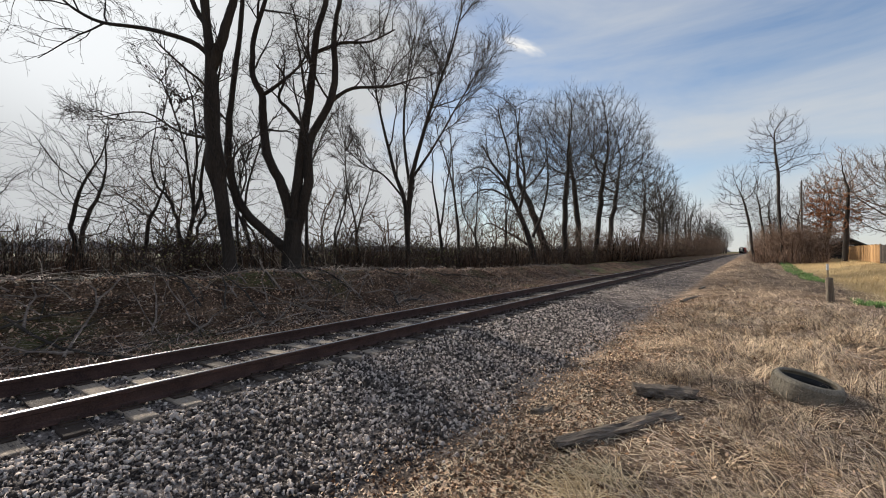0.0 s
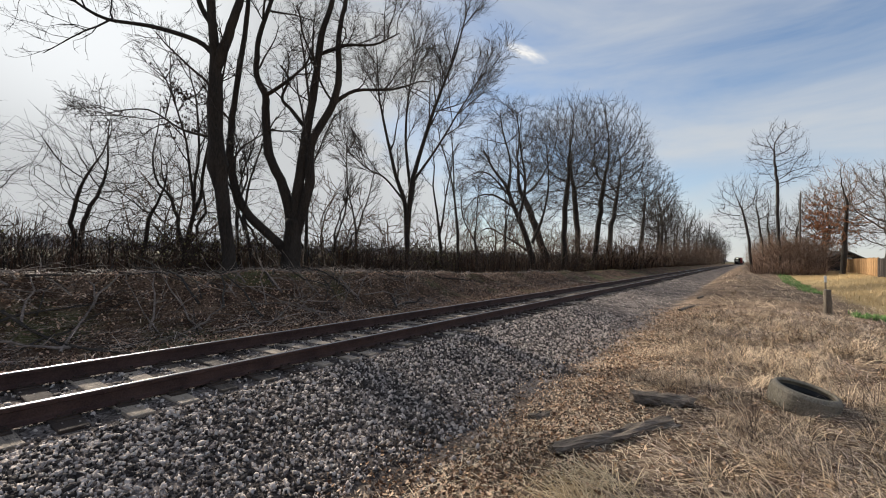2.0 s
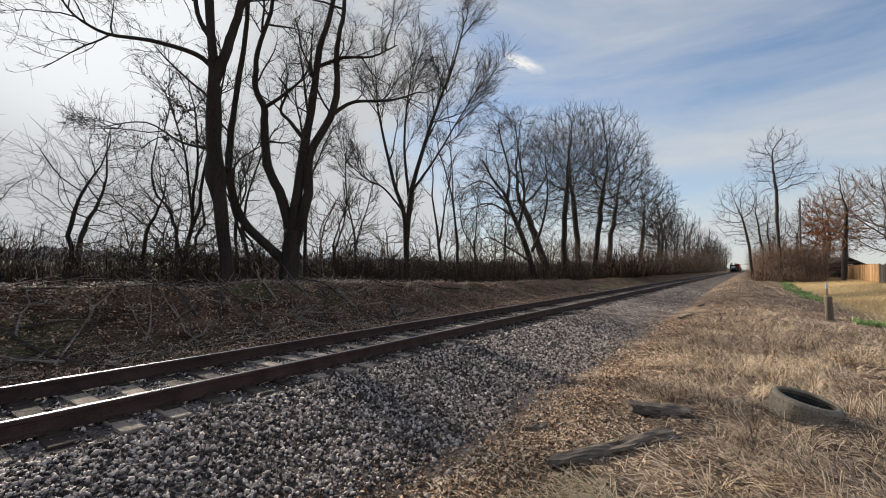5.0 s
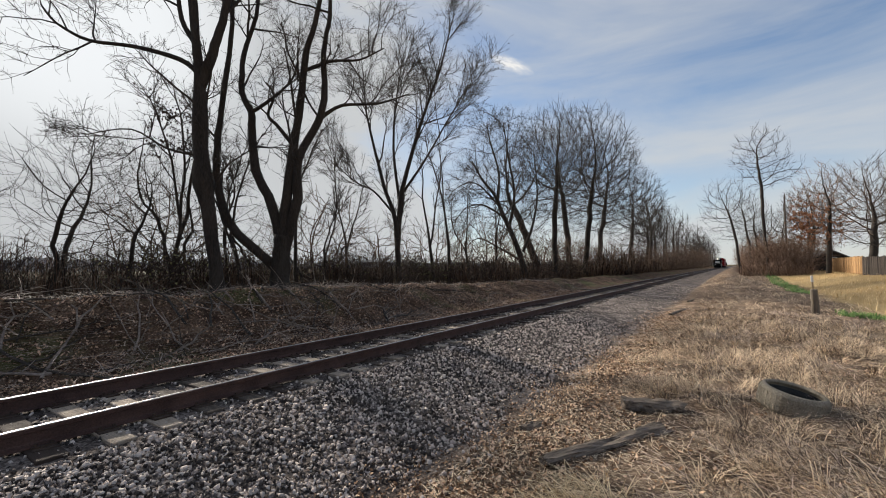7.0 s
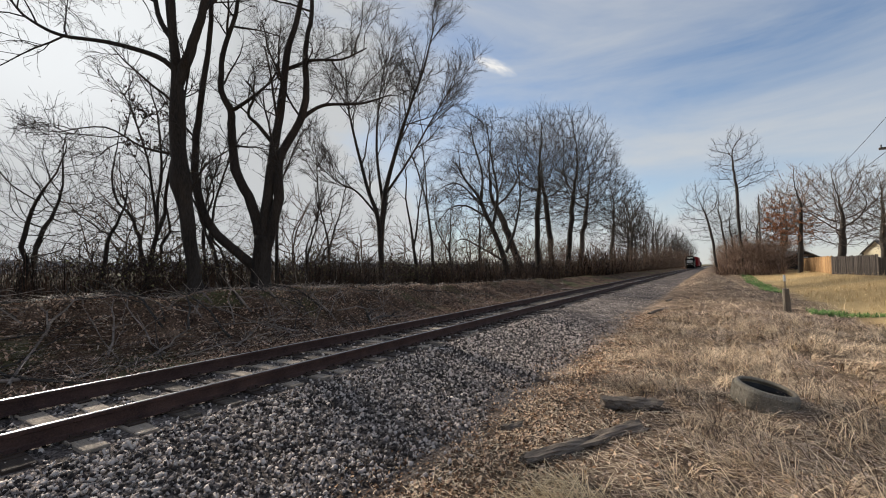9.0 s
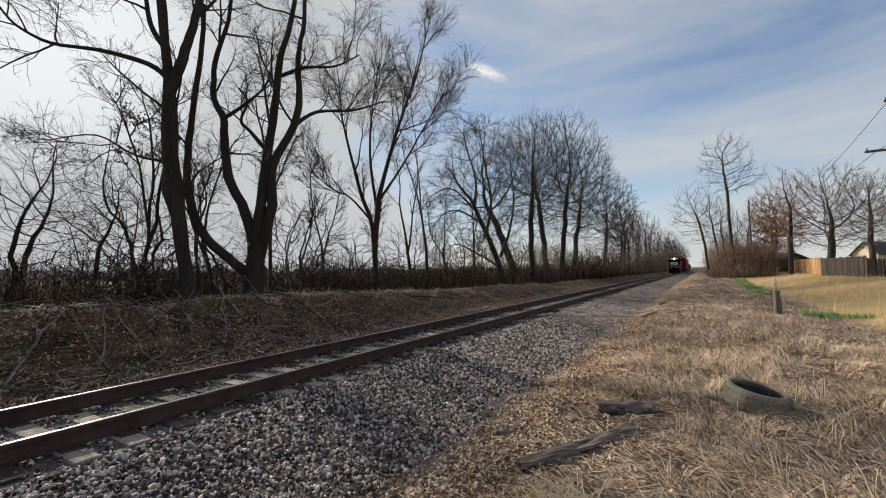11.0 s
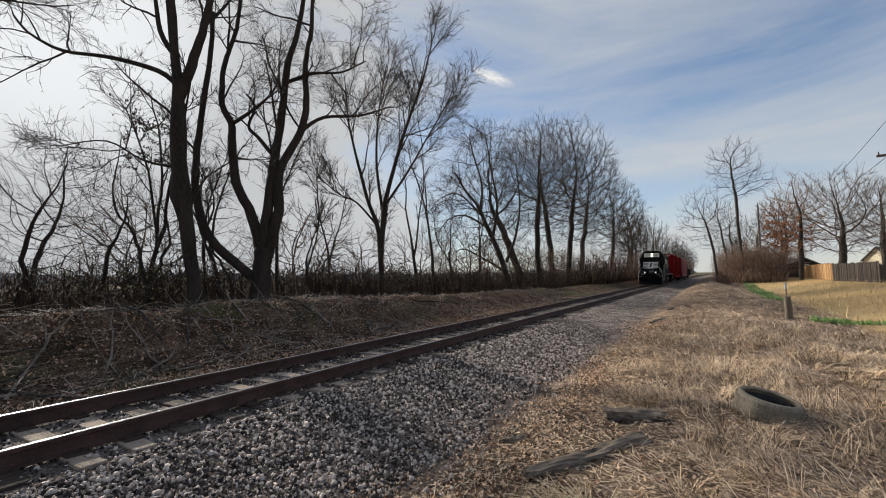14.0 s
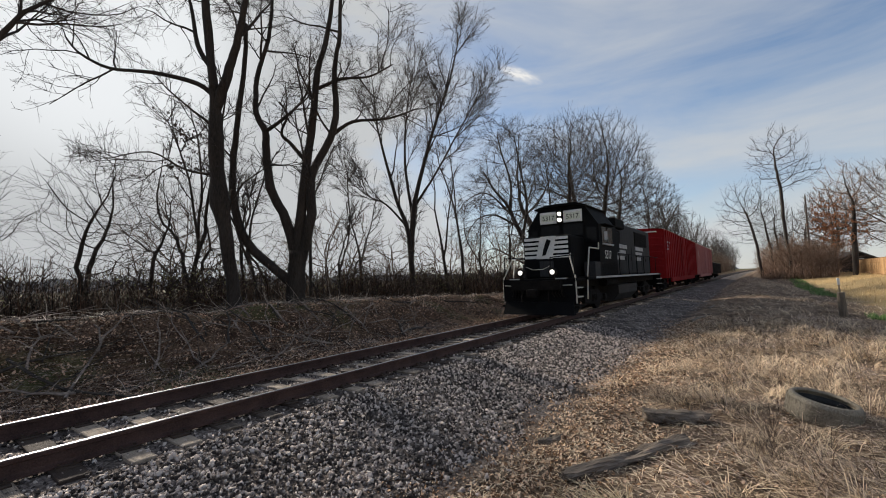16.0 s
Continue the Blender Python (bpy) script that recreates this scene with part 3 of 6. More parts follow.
def build_grass():
    r = np.random.RandomState(8)

    def tuft(x, yy):
        k = 0.5 + 0.9 * noise.noise((x * 0.9, yy * 0.7, 2)) + 0.5 * noise.noise((x * 3.1, yy * 3.1, 4))
        k *= smooth_step(-1.9, -0.5, x + 0.6 * noise.noise((yy * 0.8, 8, 1)))
        if -2.1 < x < -0.3 and 2.6 < yy < 6.6:
            k *= 0.22
        return r.uniform() < k + 0.04 * (x > -2.2)
    p = scatter(26000, -2.6, 4.0, 1.6, 12.0, 31, 0.5, 0.0, tuft)
    v, f = blades(p, 6, (0.12, 0.45), (0.0025, 0.0065), (0.72, 0.99), swath(p, 1), 1.0, 0.6)
    numpy_object("dry_grass", v, f, DRY, "matted pale dry grass lying over the bank", "grass")
    # grey-brown dead stems that mat the right of the verge, then broken stalks everywhere
    p = scatter(26000, -0.6, 4.6, 1.6, 20.0, 37, 0.7, 0.0, lambda x, yy: r.uniform() < 0.35 + 0.8 * noise.noise((x * 0.8, yy * 0.6, 5)) + 0.3 * smooth_step(0, 2, x))
    v, f = blades(p, 18, (0.15, 0.6), (0.003, 0.007), (0.6, 0.98), swath(p, 4), 1.0, 0.7)
    numpy_object("dead_stems", v, f, DRY_GREY, "greyish matted dead stems lying over the bank", "grass")
    p = scatter(30000, -2.3, 3.6, 1.6, 16.0, 38, 0.9, 0.012)
    v, f = blades(p, 19, (0.04, 0.2), (0.003, 0.008), (0.9, 1.0), r.uniform(-3.14, 3.14, len(p)))
    numpy_object("stalk_litter", v, f, STALK, "short broken stalks and plant litter on the verge", "litter")

    def near_thing(x, yy):
        if abs(x - 0.62) < 0.45 and -0.7 < yy - 6.62 < 0.45:
            return True
        if -1.75 < x < -0.45 and 3.0 < yy < 5.3:
            return True
        return -1.4 < x < -0.3 and 5.2 < yy < 6.3
    # tussocks: long blades that arch out from one root
    centres = scatter(1900, -1.7, 4.2, 1.8, 17.0, 35, 0.5, 0.0, lambda x, yy: tuft(x, yy) and not near_thing(x, yy))
    pts, way = [], []
    for c in centres:
        k = r.randint(18, 60)
        spread = r.uniform(0.03, 0.12)
        q = c + np.stack([r.normal(0, spread, k), r.normal(0, spread, k), np.zeros(k)], -1)
        pts.append(q)
        way.append(np.arctan2(q[:, 1] - c[1], q[:, 0] - c[0]) * 0.6 + 5.0 * noise.noise((c[0] * 0.75, c[1] * 0.6, 1)) + 2.6 + r.normal(0, 0.5))
    pts, way = np.vstack(pts), np.concatenate(way)
    v, f = blades(pts, 16, (0.22, 0.75), (0.003, 0.0075), (0.45, 0.97), way, 1.0, 0.55)
    numpy_object("grass_tussocks", v, f, DRY, "long arching tussocks of dry tan grass", "grass")
    p = scatter(3600, -1.2, 1.4, 1.9, 3.7, 36, 0.2, 0.02, lambda x, yy: noise.noise((x * 1.3, yy * 1.6, 3)) > 0.0)
    v, f = blades(p, 17, (0.2, 0.6), (0.003, 0.007), (0.85, 0.99), 2.75)
    numpy_object("flattened_straw", v, f, STRAW_PALE, "pale flattened straw lying on the verge", "grass")
    p = scatter(34000, -2.4, 5.0, 10.0, 70.0, 32, 0.9, 0.0, tuft)
    v, f = blades(p, 7, (0.2, 0.6), (0.006, 0.017), (0.6, 0.98), swath(p, 2), 1.0, 0.7)
    numpy_object("dry_grass", v, f, DRY, "matted pale dry grass lying over the bank", "grass")
    p = scatter(20000, 4.7, 30.0, 14.0, 90.0, 33, 0.9, 0.0)
    v, f = blades(p, 8, (0.25, 0.65), (0.008, 0.022), (0.3, 0.85), r.uniform(-3.14, 3.14, len(p)))
    numpy_object("tall_grass", v, f, STRAW, "tall golden dry grass filling a field", "grass")
    def lush(x, yy):
        patch = ((x - 4.25) / 1.2) ** 2 + ((yy - 21.6) / 0.9) ** 2
        strip = abs(x - 3.4 - 0.013 * yy) / 0.75 if 37 < yy < 78 else 9.0
        return min(patch, strip) + 0.7 * noise.noise((x * 1.3, yy * 0.5, 7)) < 0.8
    p = scatter(30000, 2.6, 6.2, 20.0, 78.0, 34, 0.7, 0.0, lush)
    v, f = blades(p, 9, (0.12, 0.35), (0.012, 0.03), (0.2, 0.7), 0.5)
    numpy_object("green_grass", v, f, GREEN, "strip of fresh green grass at the field's edge", "grass")


build_grass()


# ---- trees ----
def wander(r, p, d, length, r0, r1, segs, bend, lift):
    """A crooked tapering path."""
    path = [(p.copy(), r0)]
    d = d.normalized()
    for k in range(segs):
        d = (d + Vector((r.gauss(0, bend), r.gauss(0, bend), r.gauss(0, bend) + lift))).normalized()
        p = p + d * (length / segs)
        path.append((p.copy(), r0 + (r1 - r0) * (k + 1) / segs))
    return path


def side_branches(r, path, level, spec, out):
    """Branches off a path, and theirs in turn. spec: per level (count, length, angle, from)."""
    if level >= len(spec):
        return
    count, (l0, l1), (a0, a1), start, bend, lift = spec[level]
    n = len(path) - 1
    for _ in range(count):
        k = start + (1 - start) * r.random() ** 0.62
        i = min(n - 1, int(k * n))
        w = k * n - i
        p = path[i][0].lerp(path[i + 1][0], w)
        rad = path[i][1] * (1 - w) + path[i + 1][1] * w
        d = (path[i + 1][0] - path[i][0]).normalized()
        turn = Vector((r.gauss(0, 1), r.gauss(0, 1), r.gauss(0, 1)))
        s = d.cross(turn)
        if s.length < 1e-3:
            continue
        ang = radians(r.uniform(a0, a1))
        way = d * math.cos(ang) + s.normalized() * math.sin(ang)
        ln_ = r.uniform(l0, l1) * (1.12 - 0.45 * k)
        r0 = max(spec_min(level), min(rad * 0.62, ln_ * 0.022))
        b = wander(r, p, way, ln_, r0, max(0.35 * r0, 0.0028), 5 if level == 0 else 3 if level == 1 else 2, bend, lift)
        out[min(level, 2)].append(b)
        side_branches(r, b, level + 1, spec, out)


def spec_min(level):
    return (0.02, 0.011, 0.0065, 0.0048)[min(level, 3)] * THICK[0]


THICK = [1.0]


def fill_tree(root, stems, spec, seed, thick=1.0, bark=None, twig=None, sides=8):
    """stems: paths of trunk and main limbs. Gives the thing its trunk and its crown."""
    r = random.Random(seed)
    THICK[0] = thick
    out = [[], [], []]
    for path, reach in stems:
        sp = [(max(1, int(spec[0][0] * reach)), (spec[0][1][0] * min(1, reach + 0.25), spec[0][1][1] * min(1, reach + 0.25)), *spec[0][2:])] + list(spec[1:])
        side_branches(r, path, 0, sp, out)
    v, f = tubes([s for s, _ in stems], sides)
    mesh_part("trunk", v, f, bark or BARK, root, "", True)
    v, f = tubes(out[0], 5)
    v2, f2 = tubes(out[1] + out[2], 3)
    n = len(v)
    mesh_part("crown", v + v2, f + [tuple(n + q for q in g) for g in f2], twig or TWIG, root, "", True)


def limb(r, pts, unit, r0, r1, depth=0.25):
    """A limb drawn through (across, up) points, made round and crooked, with some depth."""
    base = [Vector((RIGHT35.x * u, RIGHT35.y * u, w)) * unit for u, w in pts]
    back = Vector((-RIGHT35.y, RIGHT35.x, 0))
    out, off, n = [], 0.0, len(base) - 1
    drift = r.uniform(-depth, depth)
    for i in range(n):
        a0, a, b, b1 = base[max(0, i - 1)], base[i], base[i + 1], base[min(n, i + 2)]
        for k in range(4):
            w = k / 4
            p = 0.5 * ((2 * a) + (b - a0) * w + (2 * a0 - 5 * a + 4 * b - b1) * w * w + (3 * a - a0 - 3 * b + b1) * w ** 3)
            s = (i + w) / n
            out.append((p + back * (drift * s * unit) + Vector((r.gauss(0, 0.1), r.gauss(0, 0.1), 0)) * (r0 * 0.5), r0 + (r1 - r0) * s))
    out.append((base[-1] + back * (drift * unit), r1))
    return out


def gnarl(path, seed, burls=(), rough=0.13):
    """Swells and knots along a stem. burls: (place along it, how much, how long)."""
    n = len(path) - 1
    return [(p, w * (1 + rough * noise.noise((k * 0.55, seed, 0)) + sum(a * math.exp(-((k / n - s) / c) ** 2) for s, a, c in burls))) for k, (p, w) in enumerate(path)]


FULL = [(9, (1.2, 3.4), (30, 70), 0.25, 0.16, 0.05), (7, (0.6, 1.5), (25, 65), 0.15, 0.18, 0.04), (5, (0.3, 0.8), (25, 60), 0.1, 0.2, 0.03), (2, (0.15, 0.4), (25, 60), 0.1, 0.2, 0.02)]


def tree_a():
    """The near trunk, split high up, with one long bough."""
    r = random.Random(41)
    u = 1.726
    root = empty("bare_tree", pose(-12.8, 6.9, 0.62), "tall bare tree with a thick dark leaning trunk on the bank", "tree", "bare trees beyond the track")
    stems = [
        (gnarl(limb(r, [(0.02, -0.1), (-0.10, 0.85), (-0.22, 1.6), (-0.33, 2.4), (-0.37, 3.4), (-0.40, 4.1), (-0.52, 5.2), (-0.6, 6.4)], u, 0.2, 0.115, 0.1), 4.4, ((0.0, 0.3, 0.05), (0.2, 0.2, 0.03), (0.36, 0.55, 0.045), (0.5, 0.42, 0.16)), 0.2), 0.5),
        (limb(r, [(-0.38, 3.75), (-0.16, 4.35), (0.02, 4.9), (0.2, 5.8), (0.25, 6.8)], u, 0.172, 0.0602), 0.8),
        (limb(r, [(-0.39, 3.95), (-0.75, 4.25), (-1.6, 4.5), (-2.4, 4.62), (-3.0, 4.95), (-3.3, 5.3)], u, 0.086, 0.0258, 0.2), 0.7),
        (limb(r, [(-0.2, 1.75), (0.05, 2.3), (0.25, 2.5), (0.6, 2.75)], u, 0.043, 0.0129), 0.35),
        (limb(r, [(-0.33, 2.5), (-0.9, 2.62), (-1.5, 2.95), (-2.2, 2.85)], u, 0.043, 0.0129), 0.6),
        (limb(r, [(-0.45, 4.5), (-0.75, 5.0), (-0.9, 5.8), (-1.2, 6.6)], u, 0.0946, 0.0258), 0.6),
    ]
    fill_tree(root, stems, FULL, 51)


def tree_b():
    """The forked tree whose low limb swings out and up."""
    r = random.Random(42)
    u = 2.11
    root = empty("bare_tree", pose(-13.8, 9.73, 0.72), "large bare tree forking low into several crooked limbs", "tree", "bare trees beyond the track")
    stems = [
        (gnarl(limb(r, [(0.0, -0.1), (0.0, 0.5), (0.03, 0.95)], u, 0.395, 0.304, 0.0), 1.7), 0.05),
        (gnarl(limb(r, [(-0.03, 0.35), (-0.45, 0.7), (-0.85, 1.1), (-1.07, 1.6), (-1.15, 2.3), (-1.08, 3.2), (-0.95, 4.2), (-0.9, 5.2)], u, 0.198, 0.0684, 0.1), 3.4), 0.8),
        (gnarl(limb(r, [(0.0, 0.85), (-0.18, 1.5), (-0.45, 2.1), (-0.53, 2.8), (-0.55, 3.15), (-0.72, 3.5), (-0.7, 4.2), (-0.5, 4.9), (-0.4, 5.8)], u, 0.205, 0.0532, 0.15), 5.1), 0.8),
        (gnarl(limb(r, [(0.03, 0.85), (0.1, 1.6), (0.2, 2.4), (0.34, 3.3), (0.45, 4.2), (0.65, 4.9), (0.8, 6.0)], u, 0.22, 0.0684, 0.15), 6.8), 0.8),
        (gnarl(limb(r, [(0.08, 0.7), (0.28, 1.6), (0.3, 2.3), (0.65, 2.95), (0.77, 3.5), (0.75, 4.2), (0.86, 4.9), (0.9, 5.8)], u, 0.205, 0.0608, 0.15), 8.5), 0.7),
        (gnarl(limb(r, [(0.7, 3.05), (1.05, 3.28), (1.7, 3.33), (2.25, 3.52)], u, 0.0836, 0.0228), 10.2), 0.9),
        (gnarl(limb(r, [(0.4, 3.9), (0.85, 4.1), (1.35, 4.15), (1.8, 4.4)], u, 0.076, 0.0228), 11.9), 0.8),
        (gnarl(limb(r, [(0.2, 2.55), (-0.08, 2.9), (-0.25, 3.1), (-0.15, 3.45), (-0.3, 3.7)], u, 0.0836, 0.0304), 13.6), 0.5),
        (gnarl(limb(r, [(-0.53, 3.15), (-0.15, 3.45), (0.15, 3.8), (0.2, 4.1)], u, 0.076, 0.0228), 15.3), 0.7),
    ]
    fill_tree(root, stems, FULL, 52)


def tree_c():
    """The slimmer, finely branched tree behind."""
    r = random.Random(43)
    u = 3.31
    root = empty("bare_tree", pose(-16.0, 19.2, 0.5), "slender twin-stemmed bare tree with a fan of fine twigs", "tree", "bare trees beyond the track")
    stems = [
        (limb(r, [(0.0, -0.1), (-0.03, 0.6), (-0.08, 1.2), (-0.25, 1.7), (-0.4, 2.3), (-0.55, 3.0), (-0.6, 3.7)], u, 0.187, 0.0288), 1.0),
        (limb(r, [(-0.03, 0.7), (0.03, 1.5), (0.2, 2.2), (0.45, 3.0), (0.75, 3.8), (0.95, 4.6)], u, 0.173, 0.0288), 1.3),
        (limb(r, [(0.05, 1.6), (0.45, 2.2), (0.85, 2.9), (1.25, 3.6)], u, 0.0864, 0.0216), 1.0),
        (limb(r, [(-0.1, 1.25), (-0.45, 1.65), (-0.75, 1.8), (-1.1, 2.1)], u, 0.072, 0.0216), 0.7),
        (limb(r, [(0.0, 1.5), (-0.1, 2.4), (-0.05, 3.3), (0.1, 4.2)], u, 0.101, 0.0216), 1.0),
    ]
    spec = [(15, (1.4, 3.4), (20, 50), 0.2, 0.09, 0.1), (9, (0.8, 1.9), (18, 45), 0.12, 0.11, 0.08), (6, (0.4, 1.1), (18, 45), 0.1, 0.12, 0.05), (1, (0.2, 0.5), (20, 50), 0.1, 0.2, 0.04)]
    fill_tree(root, stems, spec, 53, 1.25)


def grown_tree(m, seed, height, radius, forks, spread, first, spec, thick, label, group, bark=None, twig=None, name="bare_tree"):
    """A tree that forks at the height first into several stems of some spread (degrees)."""
    r = random.Random(seed)
    root = empty(name, m, label, "tree", group)
    trunk = wander(r, Vector((0, 0, -0.15)), Vector((r.gauss(0, 0.05), r.gauss(0, 0.05), 1)), first + 0.15, radius, radius * 0.75, 4, 0.05, 0.03)
    stems, top = [(trunk, 0.12)], trunk[-1][0]
    a0 = r.uniform(0, 6.28)
    for k in range(forks):
        a, s = a0 + 6.28 * k / forks + r.gauss(0, 0.3), math.tan(radians(spread * r.uniform(0.5, 1.2)))
        way = Vector((math.cos(a) * s, math.sin(a) * s, 1))
        i = max(1, len(trunk) - 1 - r.randrange(2))
        path = wander(r, trunk[i][0], way, (height - first) * r.uniform(0.8, 1.05), radius * 0.62, 0.02, 9, 0.1, 0.05)
        stems.append((path, 1.0))
    fill_tree(root, stems, spec, seed + 100, thick, bark, twig, 6)
    return root


def colonise(seed, targets, stem, step, reach, near, up):
    """Branches that grow step by step towards the points of a crown. Gives the nodes and each one's parent."""
    r = np.random.RandomState(seed)
    nodes, parent = [np.array(p, float) for p in stem], list(range(-1, len(stem) - 1))
    pts = np.array(targets, float)
    best, who = np.full(len(pts), 1e9), np.zeros(len(pts), int)
    sons, brood, fresh = collections.Counter(parent), {}, list(range(len(nodes)))
    for _ in range(90):
        d = np.linalg.norm(pts[:, None] - np.array([nodes[k] for k in fresh])[None], axis=2)
        m = d.argmin(1)
        dm = d[np.arange(len(pts)), m]
        closer = dm < best
        best[closer], who[closer] = dm[closer], np.array(fresh)[m[closer]]
        keep = best > near
        pts, best, who = pts[keep], best[keep], who[keep]
        pull = {}
        for k in np.nonzero(best < reach)[0]:
            pull.setdefault(int(who[k]), []).append((pts[k] - nodes[who[k]]) / best[k])
        fresh = []
        for k, ways in pull.items():
            back = nodes[k] - nodes[parent[k]] if parent[k] >= 0 else np.array((0, 0, step))
            w = np.sum(ways, 0) / len(ways)
            w = w / (np.linalg.norm(w) + 1e-6) + back / step * (0.4 if not sons[k] else 0.1) + r.normal(0, 0.11, 3) + (0, 0, up)
            q = nodes[k] + w / (np.linalg.norm(w) + 1e-6) * step
            if any(np.linalg.norm(q - nodes[o]) < 0.45 * step for o in brood.get(k, ())):
                continue
            nodes.append(q)
            parent.append(k)
            sons[k] += 1
            brood.setdefault(k, []).append(len(nodes) - 1)
            fresh.append(len(nodes) - 1)
        if not fresh or not len(pts):
            break
    return np.array(nodes), parent


def crown_tree(m, seed, stem, crowns, count, radius, tip, label, group, bark=None, twig=None, step=0.5, twigs=3, twig_len=(0.4, 1.0), up=0.04, name="bare_tree", category="tree"):
    """A tree grown into its crown. stem: points of the bole; crowns: (centre, half sizes, share) of the rounded masses."""
    r = np.random.RandomState(seed)
    root = empty(name, m, label, category, group)
    pts = []
    for centre, half, share in crowns:
        v = r.normal(0, 1, (int(count * share), 3))
        v /= np.linalg.norm(v, axis=1)[:, None]
        v *= r.uniform(0, 1, len(v))[:, None] ** 0.42
        pts.append(np.array(centre) + v * np.array(half))
    heart = np.mean(np.vstack(pts), 0) - (0, 0, 0.25 * np.ptp(np.vstack(pts)[:, 2]))
    nodes, parent = colonise(seed, np.vstack(pts), stem, step, step * 12, step * 1.35, up)
    n = len(nodes)
    kids = [[] for _ in range(n)]
    for k in range(1, n):
        kids[parent[k]].append(k)
    tips = np.zeros(n)
    for k in range(n - 1, -1, -1):
        tips[k] = tips[k] or 1
        if parent[k] >= 0:
            tips[parent[k]] += tips[k]
    power = math.log(radius / tip) / math.log(max(3.0, tips[0]))
    rad = tip * tips ** power
    thick, thin = [], []
    starts = [0]
    while starts:
        k = starts.pop()
        path = [(Vector(nodes[parent[k]]), min(rad[k] * 1.1, rad[parent[k]]))] if parent[k] >= 0 else []
        while True:
            path.append((Vector(nodes[k]), rad[k]))
            if not kids[k]:
                break
            nxt = max(kids[k], key=lambda q: tips[q])
            starts += [q for q in kids[k] if q != nxt]
            k = nxt
        (thick if path[0][1] > radius * 0.3 else thin).append(path)
    fine = []
    for k in range(len(stem), n):
        if rad[k] > tip * 3.2:
            continue
        d = nodes[k] - nodes[parent[k]]
        d /= np.linalg.norm(d) + 1e-9
        for _ in range(twigs if not kids[k] else max(1, twigs - 2)):
            out = nodes[k] - heart
            w = d + 0.7 * out / np.linalg.norm(out) + r.normal(0, 0.45, 3) + (0, 0, up)
            w /= np.linalg.norm(w)
            ln_ = r.uniform(*twig_len)
            a = nodes[k]
            b = a + w * ln_ * 0.5
            c = b + (w + r.normal(0, 0.14, 3) + (0, 0, up)) * ln_ * 0.5
            fine.append([(Vector(a), tip * 0.8), (Vector(b), tip * 0.68), (Vector(c), tip * 0.45)])
    v, f = tubes(thick, 7)
    mesh_part("trunk", v, f, bark or BARK, root, "", True)
    v, f = tubes(thin, 4)
    v2, f2 = tubes(fine, 3)
    n = len(v)
    mesh_part("crown", v + v2, f + [tuple(n + q for q in g) for g in f2], twig or TWIG, root, "", True)
    return root


def bole(seed, height, lean=(0.0, 0.0), crook=0.06, step=0.5):
    """Points of a bole that rises to a height."""
    r = np.random.RandomState(seed)
    n = max(2, int(height / step))
    drift = np.cumsum(r.normal(0, crook, (n + 1, 2)), 0)
    return [(lean[0] * (k / n) ** 1.4 + drift[k, 0] - drift[0, 0], lean[1] * (k / n) ** 1.4 + drift[k, 1] - drift[0, 1], -0.2 + (height + 0.2) * k / n) for k in range(n + 1)]


def tree_d():
    """The broad crooked tree at the near end of the dense group."""
    r = random.Random(45)
    u = 4.81
    root = empty("bare_tree", pose(-14.4, 34.0, 0.3), "broad bare tree with crooked limbs that arch down", "tree", "bare trees beyond the track")
    stems = [
        (limb(r, [(0.0, 0.0), (-0.16, 0.6), (-0.40, 1.15), (-0.55, 1.5), (-0.75, 1.75), (-0.95, 2.1)], u, 0.27, 0.05), 1.0),
        (limb(r, [(-0.42, 1.15), (-0.75, 1.35), (-1.05, 1.3), (-1.25, 1.05)], u, 0.1, 0.02), 0.9),
        (limb(r, [(-0.3, 0.9), (-0.2, 1.5), (-0.3, 2.1), (-0.4, 2.75)], u, 0.15, 0.03), 1.0),
        (limb(r, [(-0.5, 1.45), (-0.45, 1.9), (-0.6, 2.5), (-0.65, 2.85)], u, 0.12, 0.03), 0.9),
        (limb(r, [(-0.1, 0.35), (-0.5, 0.6), (-0.85, 0.75), (-1.1, 0.5)], u, 0.1, 0.02), 0.7),
        (limb(r, [(-0.05, 0.5), (0.15, 1.0), (0.25, 1.6), (0.2, 2.4)], u, 0.14, 0.03), 1.0),
        (limb(r, [(-0.45, 1.3), (-0.8, 1.7), (-1.05, 1.75), (-1.3, 1.6)], u, 0.09, 0.02), 0.8),
    ]
    fill_tree(root, stems, [(13, (1.4, 3.6), (30, 75), 0.15, 0.17, 0.03), (8, (0.8, 2.0), (28, 70), 0.12, 0.2, 0.03), (6, (0.4, 1.1), (25, 60), 0.1, 0.2, 0.03)], 55, 1.3)


tree_d()
tree_a()
tree_b()
tree_c()
ROW = "bare trees beyond the track"
# one just out of view whose boughs reach in
grown_tree(pose(-12.6, 0.1, 0.6), 61, 11.0, 0.15, 3, 34, 3.0, FULL, 0.85, "bare tree whose long drooping boughs hang over the bank", ROW)
